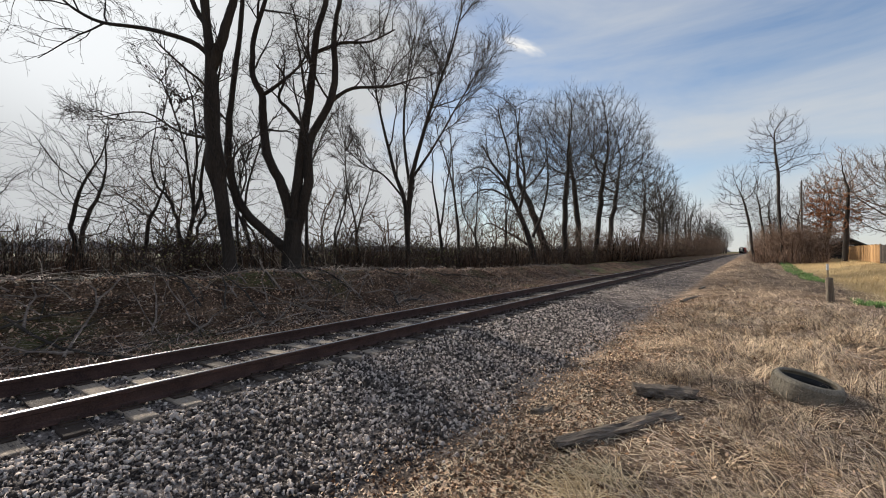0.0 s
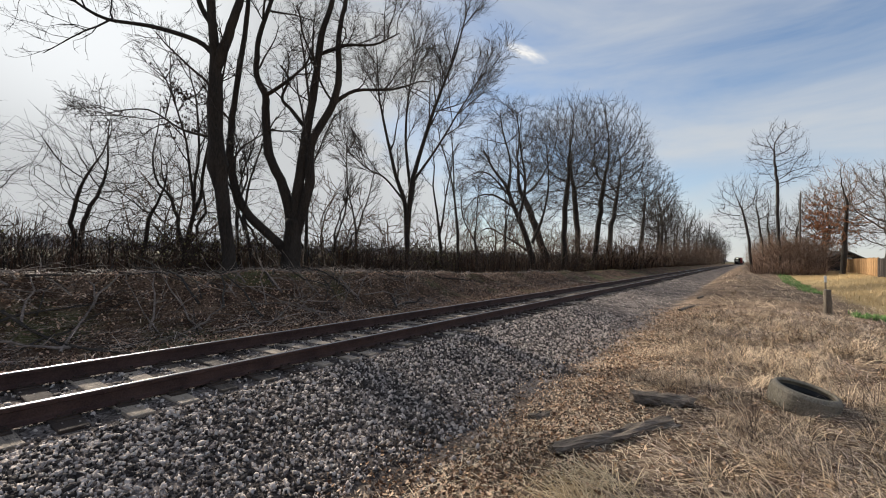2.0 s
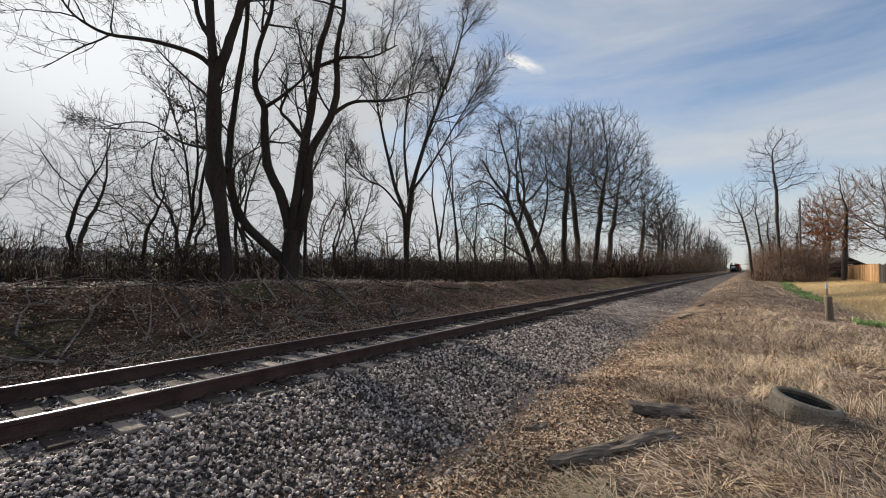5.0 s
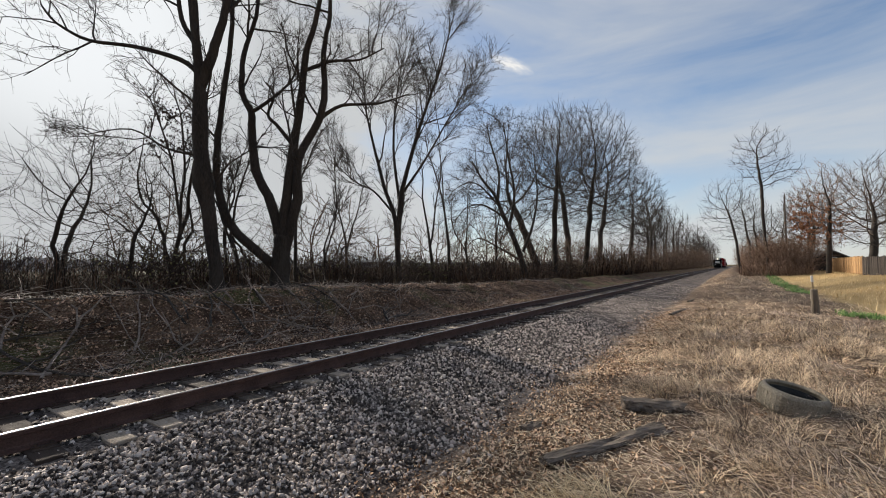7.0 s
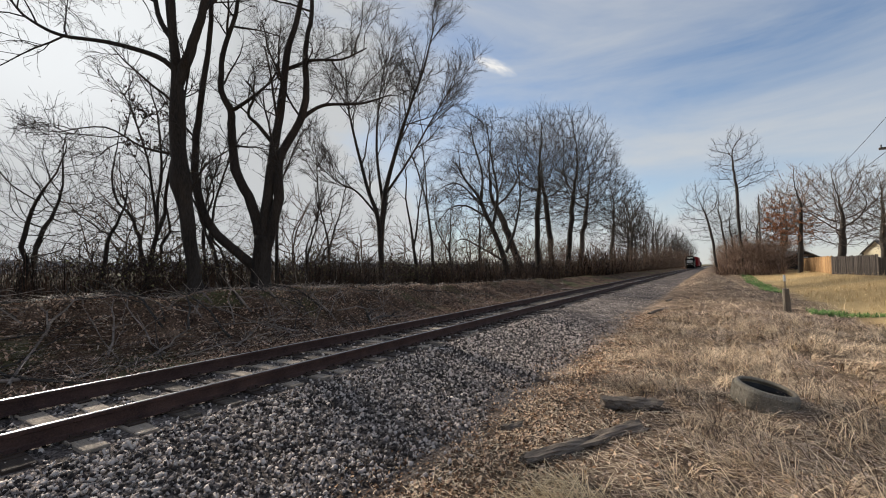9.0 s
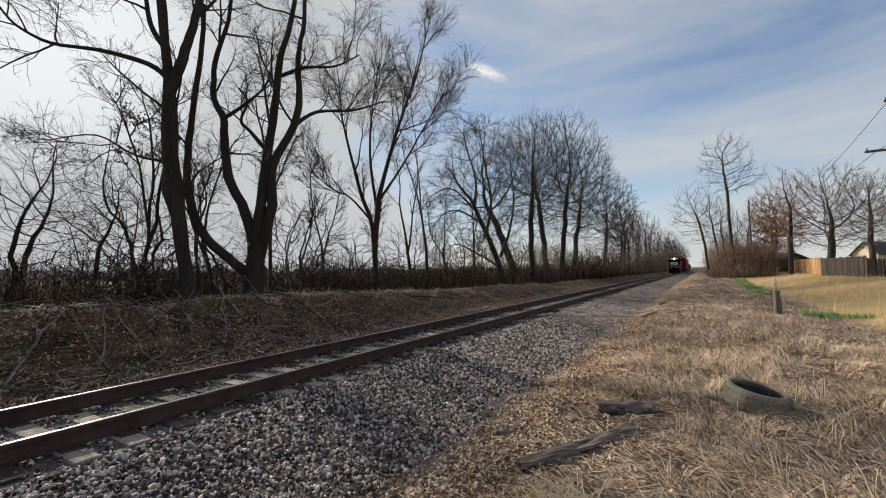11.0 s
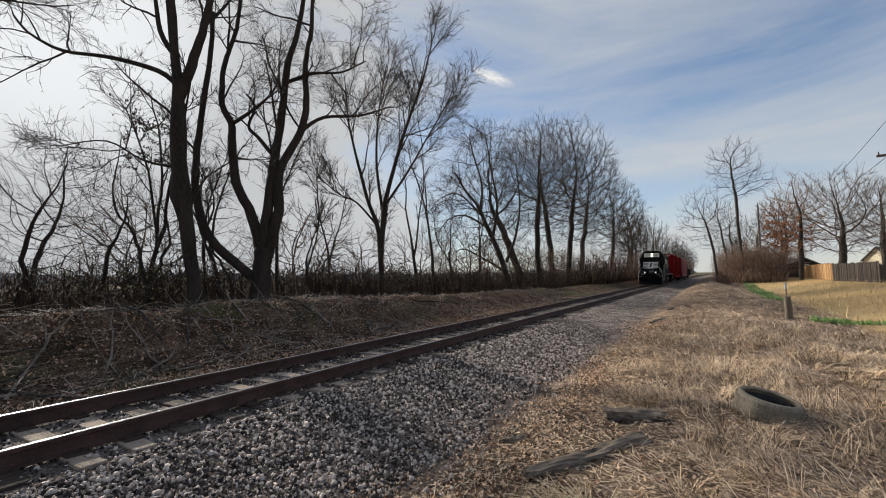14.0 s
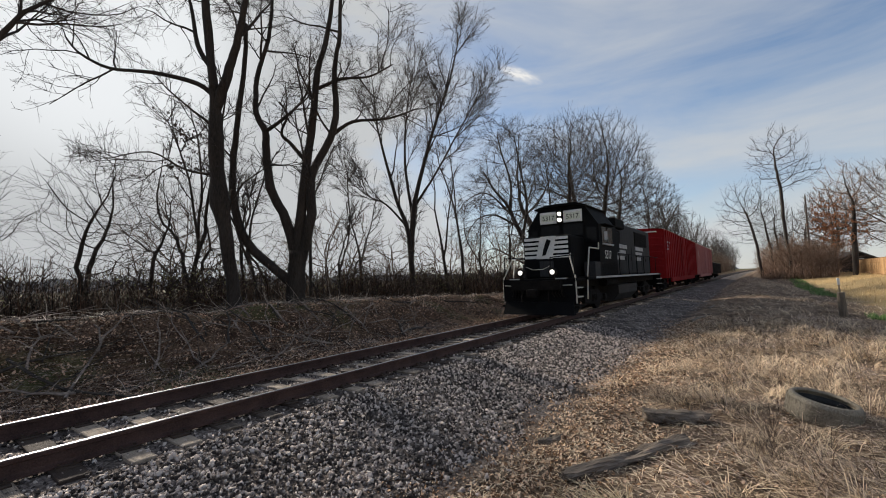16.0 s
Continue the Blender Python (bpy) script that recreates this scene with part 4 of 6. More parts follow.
# the dense group, from the near one onwards
DENSE = "tall bare tree with dark trunk and a dense rounded twiggy crown"
for n, (tx, ty, top, rad, clear, lean, half) in enumerate([(-14.6, 38.5, 16.0, 0.34, 2.4, (-2.6, -0.6), 5.2), (-14.2, 40.7, 17.0, 0.26, 4.5, (0.3, 0.0), 4.2), (-15.5, 49.9, 20.3, 0.33, 3.6, (-1.2, 0.4), 6.0),
                                                            (-14.4, 51.5, 20.6, 0.30, 3.8, (0.9, 0.4), 5.6), (-15.0, 60.1, 19.6, 0.32, 3.6, (0.6, 1.2), 5.8), (-14.0, 76.1, 17.6, 0.30, 3.0, (0.5, 0.8), 6.0)]):
    mid = (top + clear) / 2 + 0.6
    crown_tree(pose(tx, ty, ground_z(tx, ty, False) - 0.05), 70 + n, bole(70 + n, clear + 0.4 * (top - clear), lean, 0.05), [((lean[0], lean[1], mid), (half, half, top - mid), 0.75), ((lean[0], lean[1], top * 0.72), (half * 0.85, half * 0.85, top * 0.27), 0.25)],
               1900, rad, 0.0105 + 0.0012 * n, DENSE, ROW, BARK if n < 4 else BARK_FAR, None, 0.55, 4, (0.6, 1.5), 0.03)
# thin stems between the big ones
SAPLING = [(10, (0.5, 1.6), (25, 60), 0.3, 0.12, 0.1), (5, (0.3, 0.8), (25, 55), 0.15, 0.15, 0.06), (3, (0.15, 0.4), (25, 55), 0.1, 0.2, 0.04)]
for n, (tx, ty, h, rad) in enumerate([(-15.5, 22.0, 9.5, 0.11), (-15.6, 23.9, 10.5, 0.12), (-14.6, 8.7, 6.5, 0.08), (-15.4, 11.6, 7.0, 0.09), (-15.5, 13.2, 5.5, 0.07), (-17.0, 16.0, 7.0, 0.08),
                                      (-16.2, 27.5, 9.0, 0.10), (-15.2, 30.0, 8.0, 0.09), (-17.5, 21.0, 6.0, 0.07), (-16.5, 9.2, 6.0, 0.07)]):
    grown_tree(pose(tx, ty, ground_z(tx, ty, False) - 0.05), 90 + n, h, rad, 2, 14, h * 0.35, SAPLING, 1.1, "slim bare sapling rising out of the brush", "bare saplings in the brush")
cling = grown_tree(pose(-16.0, 6.9, 0.5), 108, 8.5, 0.09, 3, 16, 3.0, SAPLING, 1.0, "slim tree with dead leaves still clinging to its twigs", "bare saplings in the brush")
# low crooked trees towards the field
for n, (tx, ty, h, rad, half) in enumerate([(-14.8, 3.4, 4.9, 0.06, 1.6), (-15.4, 1.6, 5.2, 0.065, 1.8), (-15.0, 5.0, 4.6, 0.06, 1.5), (-15.6, 6.8, 6.4, 0.06, 1.5), (-17.0, 4.2, 5.8, 0.07, 1.8),
                                            (-17.5, 11.0, 5.0, 0.06, 1.7), (-14.4, 0.4, 4.4, 0.055, 1.6), (-15.8, 12.4, 4.2, 0.05, 1.3), (-18.2, 7.6, 5.6, 0.065, 1.8), (-15.6, -1.0, 5.4, 0.065, 1.8), (-16.8, 14.6, 4.6, 0.055, 1.6)]):
    lean = ((0.7, -0.6, 0.4, -0.8)[n % 4], (0.5, -0.7)[n % 2])
    crown_tree(pose(tx, ty, ground_z(tx, ty, False) - 0.05), 110 + n, bole(110 + n, 0.5 * h, lean, 0.07, 0.25), [((lean[0], lean[1], h * 0.57), (half, half, h * 0.43), 1.0)],
               430, rad, 0.0048, "low crooked bare tree tangled in the hedgerow", "crooked hedgerow trees", BARK, TWIG, 0.27, 3, (0.2, 0.75), -0.03)


def leaf_cloud(root, seed, n, centre, size, mat, scale):
    """Dead leaves that still hang on the twigs of one part of a crown."""
    r = np.random.RandomState(seed)
    twig = np.array([v.co for o in scene.objects if o.parent == root and o.name.startswith("crown") for v in o.data.vertices])
    weight = np.exp(-0.5 * np.sum(((twig - centre) / np.array(size)) ** 2, 1)) + 1e-9
    p = twig[r.choice(len(twig), n, p=weight / weight.sum())] + r.normal(0, 0.6 * scale, (n, 3))
    v, f = many(leaf_shapes(seed), LEAF_F, p, r.uniform(0.6, 1.3, n) * scale, seed)
    mesh_part("foliage", [tuple(q) for q in v], [tuple(int(k) for k in g) for g in f], mat, root, "dead leaves still hanging")


leaf_cloud(cling, 9, 700, (0, 0, 5.3), (0.7, 0.7, 1.1), SHRUB, 0.05)


# the lone tall tree and its company on the near side of the line
COMPANY = "bare trees beside the houses"
lone = bole(54, 18.5, (-0.5, 0.3), 0.055)
crown_tree(pose(4.75, 80.0, 0.3), 54, lone, [((-0.5, 0, 17.0), (3.6, 3.6, 5.2), 0.75), ((1.6, 0.5, 15.0), (3.0, 2.4, 2.4), 0.25)], 800, 0.22, 0.018,
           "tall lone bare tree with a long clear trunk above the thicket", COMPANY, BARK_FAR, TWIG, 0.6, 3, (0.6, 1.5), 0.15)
SLIM, BROAD = "slim bare tree leaning over the thicket", "broad bare tree with many upswept stems behind the fence"
for n, (tx, ty, top, rad, half, lean) in enumerate([(1.4, 82.0, 15.5, 0.2, 3.6, (-1.2, 0.0)), (3.0, 86.0, 14.0, 0.18, 3.0, (-0.6, 0.4)), (4.2, 90.0, 13.0, 0.18, 2.8, (-0.4, 0.2))]):
    crown_tree(pose(tx, ty, ground_z(tx, ty, False) - 0.05), 130 + n, bole(130 + n, 0.62 * top, lean, 0.04), [((lean[0] * 1.6, lean[1], top * 0.66), (half, half, top * 0.34), 1.0)],
               900, rad, 0.016, SLIM, COMPANY, BARK_FAR, TWIG, 0.62, 2, (0.6, 1.4), 0.12)
rusty = crown_tree(pose(10.3, 72.0, 0.25), 134, bole(134, 9.0, (0.3, 0), 0.04), [((0, 0, 8.6), (3.9, 3.9, 5.6), 1.0)], 1700, 0.3, 0.017, "bare tree with rust-brown leaves clinging to its lower crown", COMPANY, BARK_FAR, TWIG_RED, 0.62, 3, (0.5, 1.2))
leaf_cloud(rusty, 5, 5200, (-1.9, 0, 6.4), (1.7, 1.7, 1.5), RUSSET, 0.085)
for n, (tx, ty, top, rad, half, clear) in enumerate([(15.1, 75.5, 14.5, 0.44, 6.4, 2.6), (21.8, 86.0, 14.5, 0.4, 5.5, 2.6), (11.8, 98.0, 15.0, 0.4, 5.2, 3.0), (29.0, 96.0, 13.5, 0.35, 5.0, 2.5)]):
    crown_tree(pose(tx, ty, 0.35), 140 + n, bole(140 + n, clear + 0.3 * top, (0.4, 0.2), 0.05), [((0, 0, top * 0.6), (half * 0.85, half * 0.85, top * 0.4), 0.8), ((0, 0, top * 0.5), (half, half, top * 0.25), 0.2)], 2200, rad, 0.018, BROAD, COMPANY, BARK_FAR, TWIG_PALE, 0.6, 4, (0.6, 1.4), 0.16)

# far rows: three kinds, set out again and again
kinds = []
for k in range(3):
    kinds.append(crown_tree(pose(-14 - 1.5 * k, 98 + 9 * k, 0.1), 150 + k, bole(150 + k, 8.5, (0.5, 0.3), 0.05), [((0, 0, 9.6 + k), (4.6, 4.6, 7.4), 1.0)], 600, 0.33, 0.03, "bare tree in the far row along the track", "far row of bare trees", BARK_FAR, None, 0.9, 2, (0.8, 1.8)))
rng = random.Random(9)
for k in range(25):
    ty = 104 + k * 11 + rng.uniform(-3, 3)
    tx = -13.5 - rng.uniform(0, 6)
    copy_thing(kinds[k % 3], pose(tx + bend(ty), ty, 0.05, 0, 0, rng.uniform(0, 360)) @ Matrix.Diagonal((1, 1, rng.uniform(0.85, 1.1), 1)))
for k in range(9):
    ty = 110 + k * 26 + rng.uniform(-6, 6)
    copy_thing(kinds[k % 3], pose(rng.uniform(6, 14), ty, -0.4, 0, 0, rng.uniform(0, 360)))


# ---- brush ----
def scraps(root, seed, n, mat):
    """Small leaves among the stems of a shrub."""
    r = np.random.RandomState(seed)
    twig = np.array([v.co for o in scene.objects if o.parent == root for v in o.data.vertices])
    p = twig[r.randint(0, len(twig), n)] + r.normal(0, 0.02, (n, 3))
    v, f = many(leaf_shapes(seed), LEAF_F, p, r.uniform(0.03, 0.06, n), seed)
    mesh_part("foliage", [tuple(q) for q in v], [tuple(int(k) for k in g) for g in f], mat, root, "small yellow-green leaves")


def shrub(seed, height, stems, wide, mat, label, group, thick=1.0, leaves=0, leaf_mat=None, flop=0.0):
    r = random.Random(seed)
    THICK[0] = thick
    root = empty("shrub", pose(0, 0, 0), label, "shrub", group)
    main, out = [], [[], [], []]
    for _ in range(stems):
        p = Vector((r.gauss(0, wide * 0.35), r.gauss(0, wide * 0.35), -0.1))
        d = Vector((r.gauss(0, 0.35), r.gauss(0, 0.35), 1))
        path = wander(r, p, d, height * r.uniform(0.55, 1.1), 0.014 * thick, 0.005 * thick, 5, 0.17, -flop)
        main.append(path)
        side_branches(r, path, 0, [(5, (height * 0.22, height * 0.55), (25, 70), 0.15, 0.2, 0.0), (3, (height * 0.1, height * 0.28), (25, 70), 0.1, 0.25, 0.0)], out)
    v, f = tubes(main + out[0] + out[1], 3)
    tagged(mesh_part("brushwork", v, f, mat, root), kind="stuff")
    if leaves:
        scraps(root, seed, leaves, leaf_mat)
    return root


def set_out(kinds, places, seed):
    r = random.Random(seed)
    for k, (x, yy) in enumerate(places):
        x += bend(yy)
        m = pose(x, yy, ground_z(x, yy, False) - 0.04, 0, 0, r.uniform(0, 360))
        if k < len(kinds):
            kinds[k].matrix_basis = m
        else:
            copy_thing(kinds[k % len(kinds)], m)


rng = random.Random(19)
HEDGE = "hedgerow brush beyond the track"
hedge = [shrub(200 + k, 1.5 + 0.25 * k, 8, 1.9, SHRUB, "tangled leafless brown brush on the bank", HEDGE, 0.9, 160 if k % 2 else 0, OLIVE, 0.03) for k in range(5)]
places = []
yy = -1.0
while yy < 62:
    for x0 in (-14.9, -16.6):
        if rng.random() < (0.5 if yy < 6 else 0.85):
            places.append((x0 + rng.uniform(-0.8, 0.8), yy + rng.uniform(-0.5, 0.5)))
    yy += 1.2 if yy < 25 else 1.9
rng.shuffle(places)
set_out(hedge, places, 20)
def bush(seed, height, half, tip, mat, label, group):
    return crown_tree(pose(0, 0, 0), seed, bole(seed, 0.5, (0.1, 0.1), 0.05, 0.25), [((0, 0, height * 0.5), (half, half, height * 0.5), 1.0)], 270, 0.07, tip, label, group, mat, mat, 0.46, 3, (0.5, 1.4), 0.05, "shrub", "shrub")


tall = [bush(220 + k, 4.0 + 0.6 * k, 2.3 + 0.2 * k, 0.017, CANES_DULL, "tall dense thicket of brown leafless brush", "thickets along the line") for k in range(3)]
places = [(rng.uniform(-13.5, -11.4), 54 + k * 5.0 + rng.uniform(-1, 1)) for k in range(26)] + [(rng.uniform(-17.5, -15.0), 29 + k * 2.6 + rng.uniform(-1, 1)) for k in range(14)]
places += [(rng.uniform(-19.5, -17.5), 9 + k * 5.2 + rng.uniform(-1, 1)) for k in range(4)]
set_out(tall, places, 21)
for k in range(18):
    ty = 100 + k * 8 + rng.uniform(-2, 2)
    tx = rng.uniform(-11.6, -10.4) + bend(ty)
    copy_thing(tall[k % 3], pose(tx, ty, ground_z(tx, ty, False) - 0.05, 0, 0, rng.uniform(0, 360)) @ Matrix.Scale(rng.uniform(1.25, 1.6), 4))
redder = [bush(230 + k, 4.2 + 0.7 * k, 2.4 + 0.3 * k, 0.018, TWIG_RED, "dense reddish-brown leafless thicket beside the field", "thickets beside the field") for k in range(3)]
places = [(rng.uniform(0.035 * q - 1.2, 0.125 * q - 0.6), q) for q in [74 + rng.uniform(0, 26) for _ in range(26)]] + [(rng.uniform(2.6, 5.0), 90 + k * 12) for k in range(12)]
set_out(redder, places, 22)


def hazed_far_woods():
    """The ragged line of woods at the far edges of the fields."""
    r = random.Random(33)
    for label, x0, y0, x1, y1, h in (("distant wooded edge of a field", -330, -260, -330, 900, 11.0), ("distant wooded edge of a field", -330, 900, -40, 1500, 20.0), ("distant wooded edge of a field", 60, 900, 420, 160, 14.0)):
        n = 420
        v, f = [], []
        for i in range(n):
            k = i / (n - 1)
            x, yy = x0 + (x1 - x0) * k, y0 + (y1 - y0) * k
            top = h * (0.6 + 0.2 * noise.noise((k * 22, 1, 0)) + 0.2 * noise.noise((k * 90, 4, 0)) + r.uniform(-0.16, 0.16))
            dx, dy = r.uniform(-3, 3), r.uniform(-3, 3)
            v += [(x, yy, -1), (x + dx, yy + dy, top * 0.6), (x, yy, top), (x + 14, yy + 14, -1)]
        for i in range(n - 1):
            a, b = 4 * i, 4 * i + 4
            f += [(a, b, b + 1, a + 1), (a + 1, b + 1, b + 2, a + 2), (a + 2, b + 2, b + 3, a + 3)]
        tagged(mesh_part("distant_woods", v, f, HAZED_TREES), label, "woods", kind="stuff")


hazed_far_woods()


def undergrowth():
    """The tangle of thin canes that fills the hedgerow."""
    r = np.random.RandomState(71)
    for seed, (x0, x1, y0, y1, n, w, ln_, flat) in enumerate([(-17.5, -14.0, -1.5, 24, 32000, (0.005, 0.014), (0.6, 2.8), 0.97), (-18.5, -13.2, 22, 70, 15000, (0.01, 0.028), (0.9, 3.2), 0.9), (-25.0, -17.0, -3.0, 40, 13000, (0.012, 0.03), (0.9, 2.6), 0.97), (-15.5, -11.2, 56, 330, 15000, (0.03, 0.08), (1.6, 6.0), 0.8)]):
        p = scatter(n, x0, x1, y0, y1, 72 + seed, 0.3, 0.0, lambda x, yy: seed > 1 or noise.noise((x * 0.45, yy * 0.3, 12)) > -0.3)
        rise = np.array([1.0 + 1.0 * noise.noise((q[0] * 0.5, q[1] * 0.35, 6)) for q in p])
        v, f = blades(p, 75 + seed, ln_, w, (0.1, flat), r.uniform(-3.14, 3.14, len(p)), rise)
        numpy_object("undergrowth", v, f, CANES, "tangled brown canes and brambles filling the hedgerow", "undergrowth")
    p = scatter(11000, 1.0, 11.5, 70, 150, 79, 0.5, 0.0, lambda x, yy: 0.035 * min(yy, 90) - 1.6 < x < 0.125 * min(yy, 90) - 0.2)
    rise = np.array([0.75 + 0.5 * noise.noise((q[0] * 0.3, q[1] * 0.2, 6)) + 0.35 * smooth_step(72, 84, q[1]) for q in p])
    v, f = blades(p, 79, (1.0, 4.2), (0.02, 0.05), (0.2, 0.9), r.uniform(-3.14, 3.14, len(p)), rise)
    numpy_object("undergrowth", v, f, CANES_RED, "tangled reddish canes filling the thicket", "undergrowth")


undergrowth()


# ---- fences, houses, poles ----
def fence_run(a, b, mat, label, height):
    a, b = Vector((*a, 0)), Vector((*b, 0))
    d = b - a
    n = int(d.length / 0.15)
    z = ground_z(a.x, a.y, False)
    root = empty("board_fence", pose(a.x, a.y, z, 0, 0, math.degrees(math.atan2(d.y, d.x))), label, "fence")
    bm = box(0, 0.138, -0.012, 0.012, 0.03, height, bevel=0.004)
    me = bpy.data.meshes.new("board")
    bm.to_mesh(me)
    bm.free()
    me.materials.append(mat)
    r = random.Random(n)
    for k in range(n):
        o = new("board", me)
        o.parent, o.matrix_basis = root, pose(k * 0.15, r.uniform(-0.01, 0.01), r.uniform(-0.05, 0.04), 0, r.uniform(-0.8, 0.8))
    for zz in (0.35, height - 0.35):
        part("rail_board", box(0, d.length, 0.02, 0.06, zz, zz + 0.09), mat, root)
    for k in range(int(d.length / 2.4) + 1):
        part("fence_post", box(k * 2.4 - 0.05, k * 2.4 + 0.05, 0.06, 0.16, -0.2, height + 0.06), mat, root)


fence_run((12.5, 86.0), (11.0, 59.0), FENCE_TAN, "new tan timber board fence along a back yard", 1.85)
fence_run((11.0, 59.0), (12.0, 48.6), FENCE_GREY, "old grey weathered board fence along a back yard", 1.8)
fence_run((12.0, 48.6), (19.0, 46.0), FENCE_GREY, "old grey weathered board fence along a back yard", 1.5)


def house(x, y, wide, deep, eave, ridge, wall, label, turn=0):
    root = empty("house", pose(x, y, 0.25, 0, 0, turn), label, "house")
    w = wide / 2
    part("wall", extrude_profile([(-w, 0), (w, 0), (w, eave), (0, ridge), (-w, eave)], 0, deep), wall, root)
    for s in (-1, 1):
        slope = math.hypot(w, ridge - eave)
        nx, nz = (ridge - eave) / slope, w / slope
        e = [(s * (w + 0.35), eave - 0.35 * (ridge - eave) / w), (0, ridge), (0, ridge + 0.16), (s * (w + 0.35 + nx * 0.12), eave - 0.35 * (ridge - eave) / w + nz * 0.12)]
        part("roof", extrude_profile(e, -0.35, deep + 0.35), ROOFING, root, "grey shingled roof slope")
    win = part("window", box(-0.6, 0.6, -0.05, -0.004, 1.1, 2.2), GLASS, root, "dark window pane")
    for bx in ((-0.7, -0.6, -0.08, -0.004, 1.0, 2.3), (0.6, 0.7, -0.08, -0.004, 1.0, 2.3), (-0.6, 0.6, -0.08, -0.004, 2.2, 2.3), (-0.6, 0.6, -0.1, -0.004, 1.0, 1.1)):
        part("window_frame", box(*bx), WHITE, win)
    part("chimney", box(w * 0.4, w * 0.4 + 0.5, deep * 0.6, deep * 0.6 + 0.5, eave, ridge + 0.6), FENCE_GREY, root)


house(24.4, 100.0, 3.8, 7.0, 3.0, 4.9, SIDING, "small cream-sided house with a gabled roof", -48)
house(13.6, 92.0, 5.0, 5.0, 2.1, 3.3, DARKCAR, "low dark shed behind the back yard fence", 20)
house(31.0, 101.0, 8.0, 8.0, 2.4, 4.0, SIDING_GREY, "low grey-sided house with a dark roof", 0)


def utility_pole(x, y, height, arms, label):
    root = empty("utility_pole", pose(x, y, ground_z(x, y, False)), label, "utility pole")
    part("pole", cyl((0, 0, -0.4), (0, 0, height), 0.15, 0.10, 14), POLE_WOOD, root)
    for z, half in arms:
        arm = part("crossarm", box(-half, half, -0.17, -0.08, z - 0.06, z + 0.06, bevel=0.008), POLE_WOOD, root)
        for s in (-0.95, -0.5, 0.5, 0.95):
            part("insulator", cyl((s * half, -0.125, z + 0.06), (s * half, -0.125, z + 0.2), 0.045, 0.03, 10), STEEL, arm)
        for s in (-1, 1):
            part("brace", rod([(s * half * 0.55, -0.15, z - 0.05), (0, -0.13, z - 0.55)], 0.015), STEEL, arm)
    part("pole_cap_pin", cyl((0, 0, height), (0, 0, height + 0.18), 0.04, 0.03, 10), STEEL, root)


utility_pole(9.25, 30.0, 9.9, [(7.2, 1.65), (9.7, 0.8)], "timber utility pole with crossarms and insulators")
utility_pole(7.1, 82.0, 11.6, [], "plain timber pole standing in the thicket")


def wire(a, b, sag, label):
    a, b = Vector(a), Vector(b)
    pts = []
    for k in range(25):
        s = k / 24
        p = a.lerp(b, s)
        p.z -= sag * 4 * s * (1 - s)
        pts.append((p, 0.014))
    v, f = tubes([pts], 5)
    tagged(mesh_part("overhead_cable", v, f, CABLE), label, "cable")


wire((8.5, 29.9, 9.6), (11.6, 80.0, 10.2), 0.5, "thin black overhead cable strung between poles")
wire((8.5, 29.9, 9.6), (9.6, -25.0, 9.4), 0.6, "thin black overhead cable strung between poles")
wire((8.1, 29.9, 7.3), (11.0, 80.0, 9.0), 0.4, "thin black overhead cable strung between poles")
wire((8.1, 29.9, 7.3), (9.2, -25.0, 7.2), 0.6, "thin black overhead cable strung between poles")


# ---- things lying about ----
def log_thing(a, b, r0, r1, label, seed):
    a, b = Vector(a), Vector(b)
    r = random.Random(seed)
    d = b - a
    n, sides = 26, 18
    root_m = Matrix.Translation(a) @ Matrix.Rotation(math.atan2(d.y, d.x), 4, "Z")
    v, f = [], []
    for i in range(n):
        k = i / (n - 1)
        rad = r0 + (r1 - r0) * k
        for s in range(sides):
            ang = 2 * math.pi * s / sides
            q = Vector((math.cos(ang), math.sin(ang), k * 4 + seed))
            rr = rad * (1 + 0.35 * noise.noise(q * 1.4) + 0.3 * noise.noise(Vector((q.x * 5, q.y * 5, k * 3))) + 0.28 * noise.noise(Vector((q.x * 4, q.y * 4, k * 9 + seed))))
            end = r.uniform(-0.06, 0.06) if i in (0, n - 1) else 0.0
            v.append((k * d.length + end, rr * math.cos(ang) * 1.25, rr * math.sin(ang) * 0.85 + 0.03 * noise.noise((k * 3, seed, 0))))
    for i in range(n - 1):
        for s in range(sides):
            s2 = (s + 1) % sides
            f.append((i * sides + s, i * sides + s2, (i + 1) * sides + s2, (i + 1) * sides + s))
    f += [tuple(range(sides))[::-1], tuple(range((n - 1) * sides, n * sides))]
    ob = mesh_part("log", v, f, LOGWOOD, None, label)
    ob.matrix_basis = root_m
    return tagged(ob, label, "log")


def rest(x, y, up=0.0):
    return (x, y, ground_z(x, y) + up)


log_thing(rest(-1.45, 3.84, 0.04), rest(-0.67, 5.2, 0.06), 0.06, 0.092, "grey weathered split log lying in the grass", 3)
log_thing(rest(-1.17, 5.9, 0.07), rest(-0.54, 6.08, 0.06), 0.1, 0.085, "short grey weathered log lying in the grass", 8)
log_thing(rest(-2.05, 4.7, 0.02), rest(-1.92, 4.95, 0.03), 0.05, 0.04, "small dark chunk of rotten wood on the gravel's edge", 12)
log_thing(rest(-1.9, 17.9, 0.04), rest(-1.6, 20.2, 0.04), 0.06, 0.05, "thin weathered pole lying along the grass verge", 15)
log_thing(rest(-1.75, 24.0, 0.03), rest(-1.65, 25.6, 0.03), 0.05, 0.04, "thin weathered pole lying along the grass verge", 16)


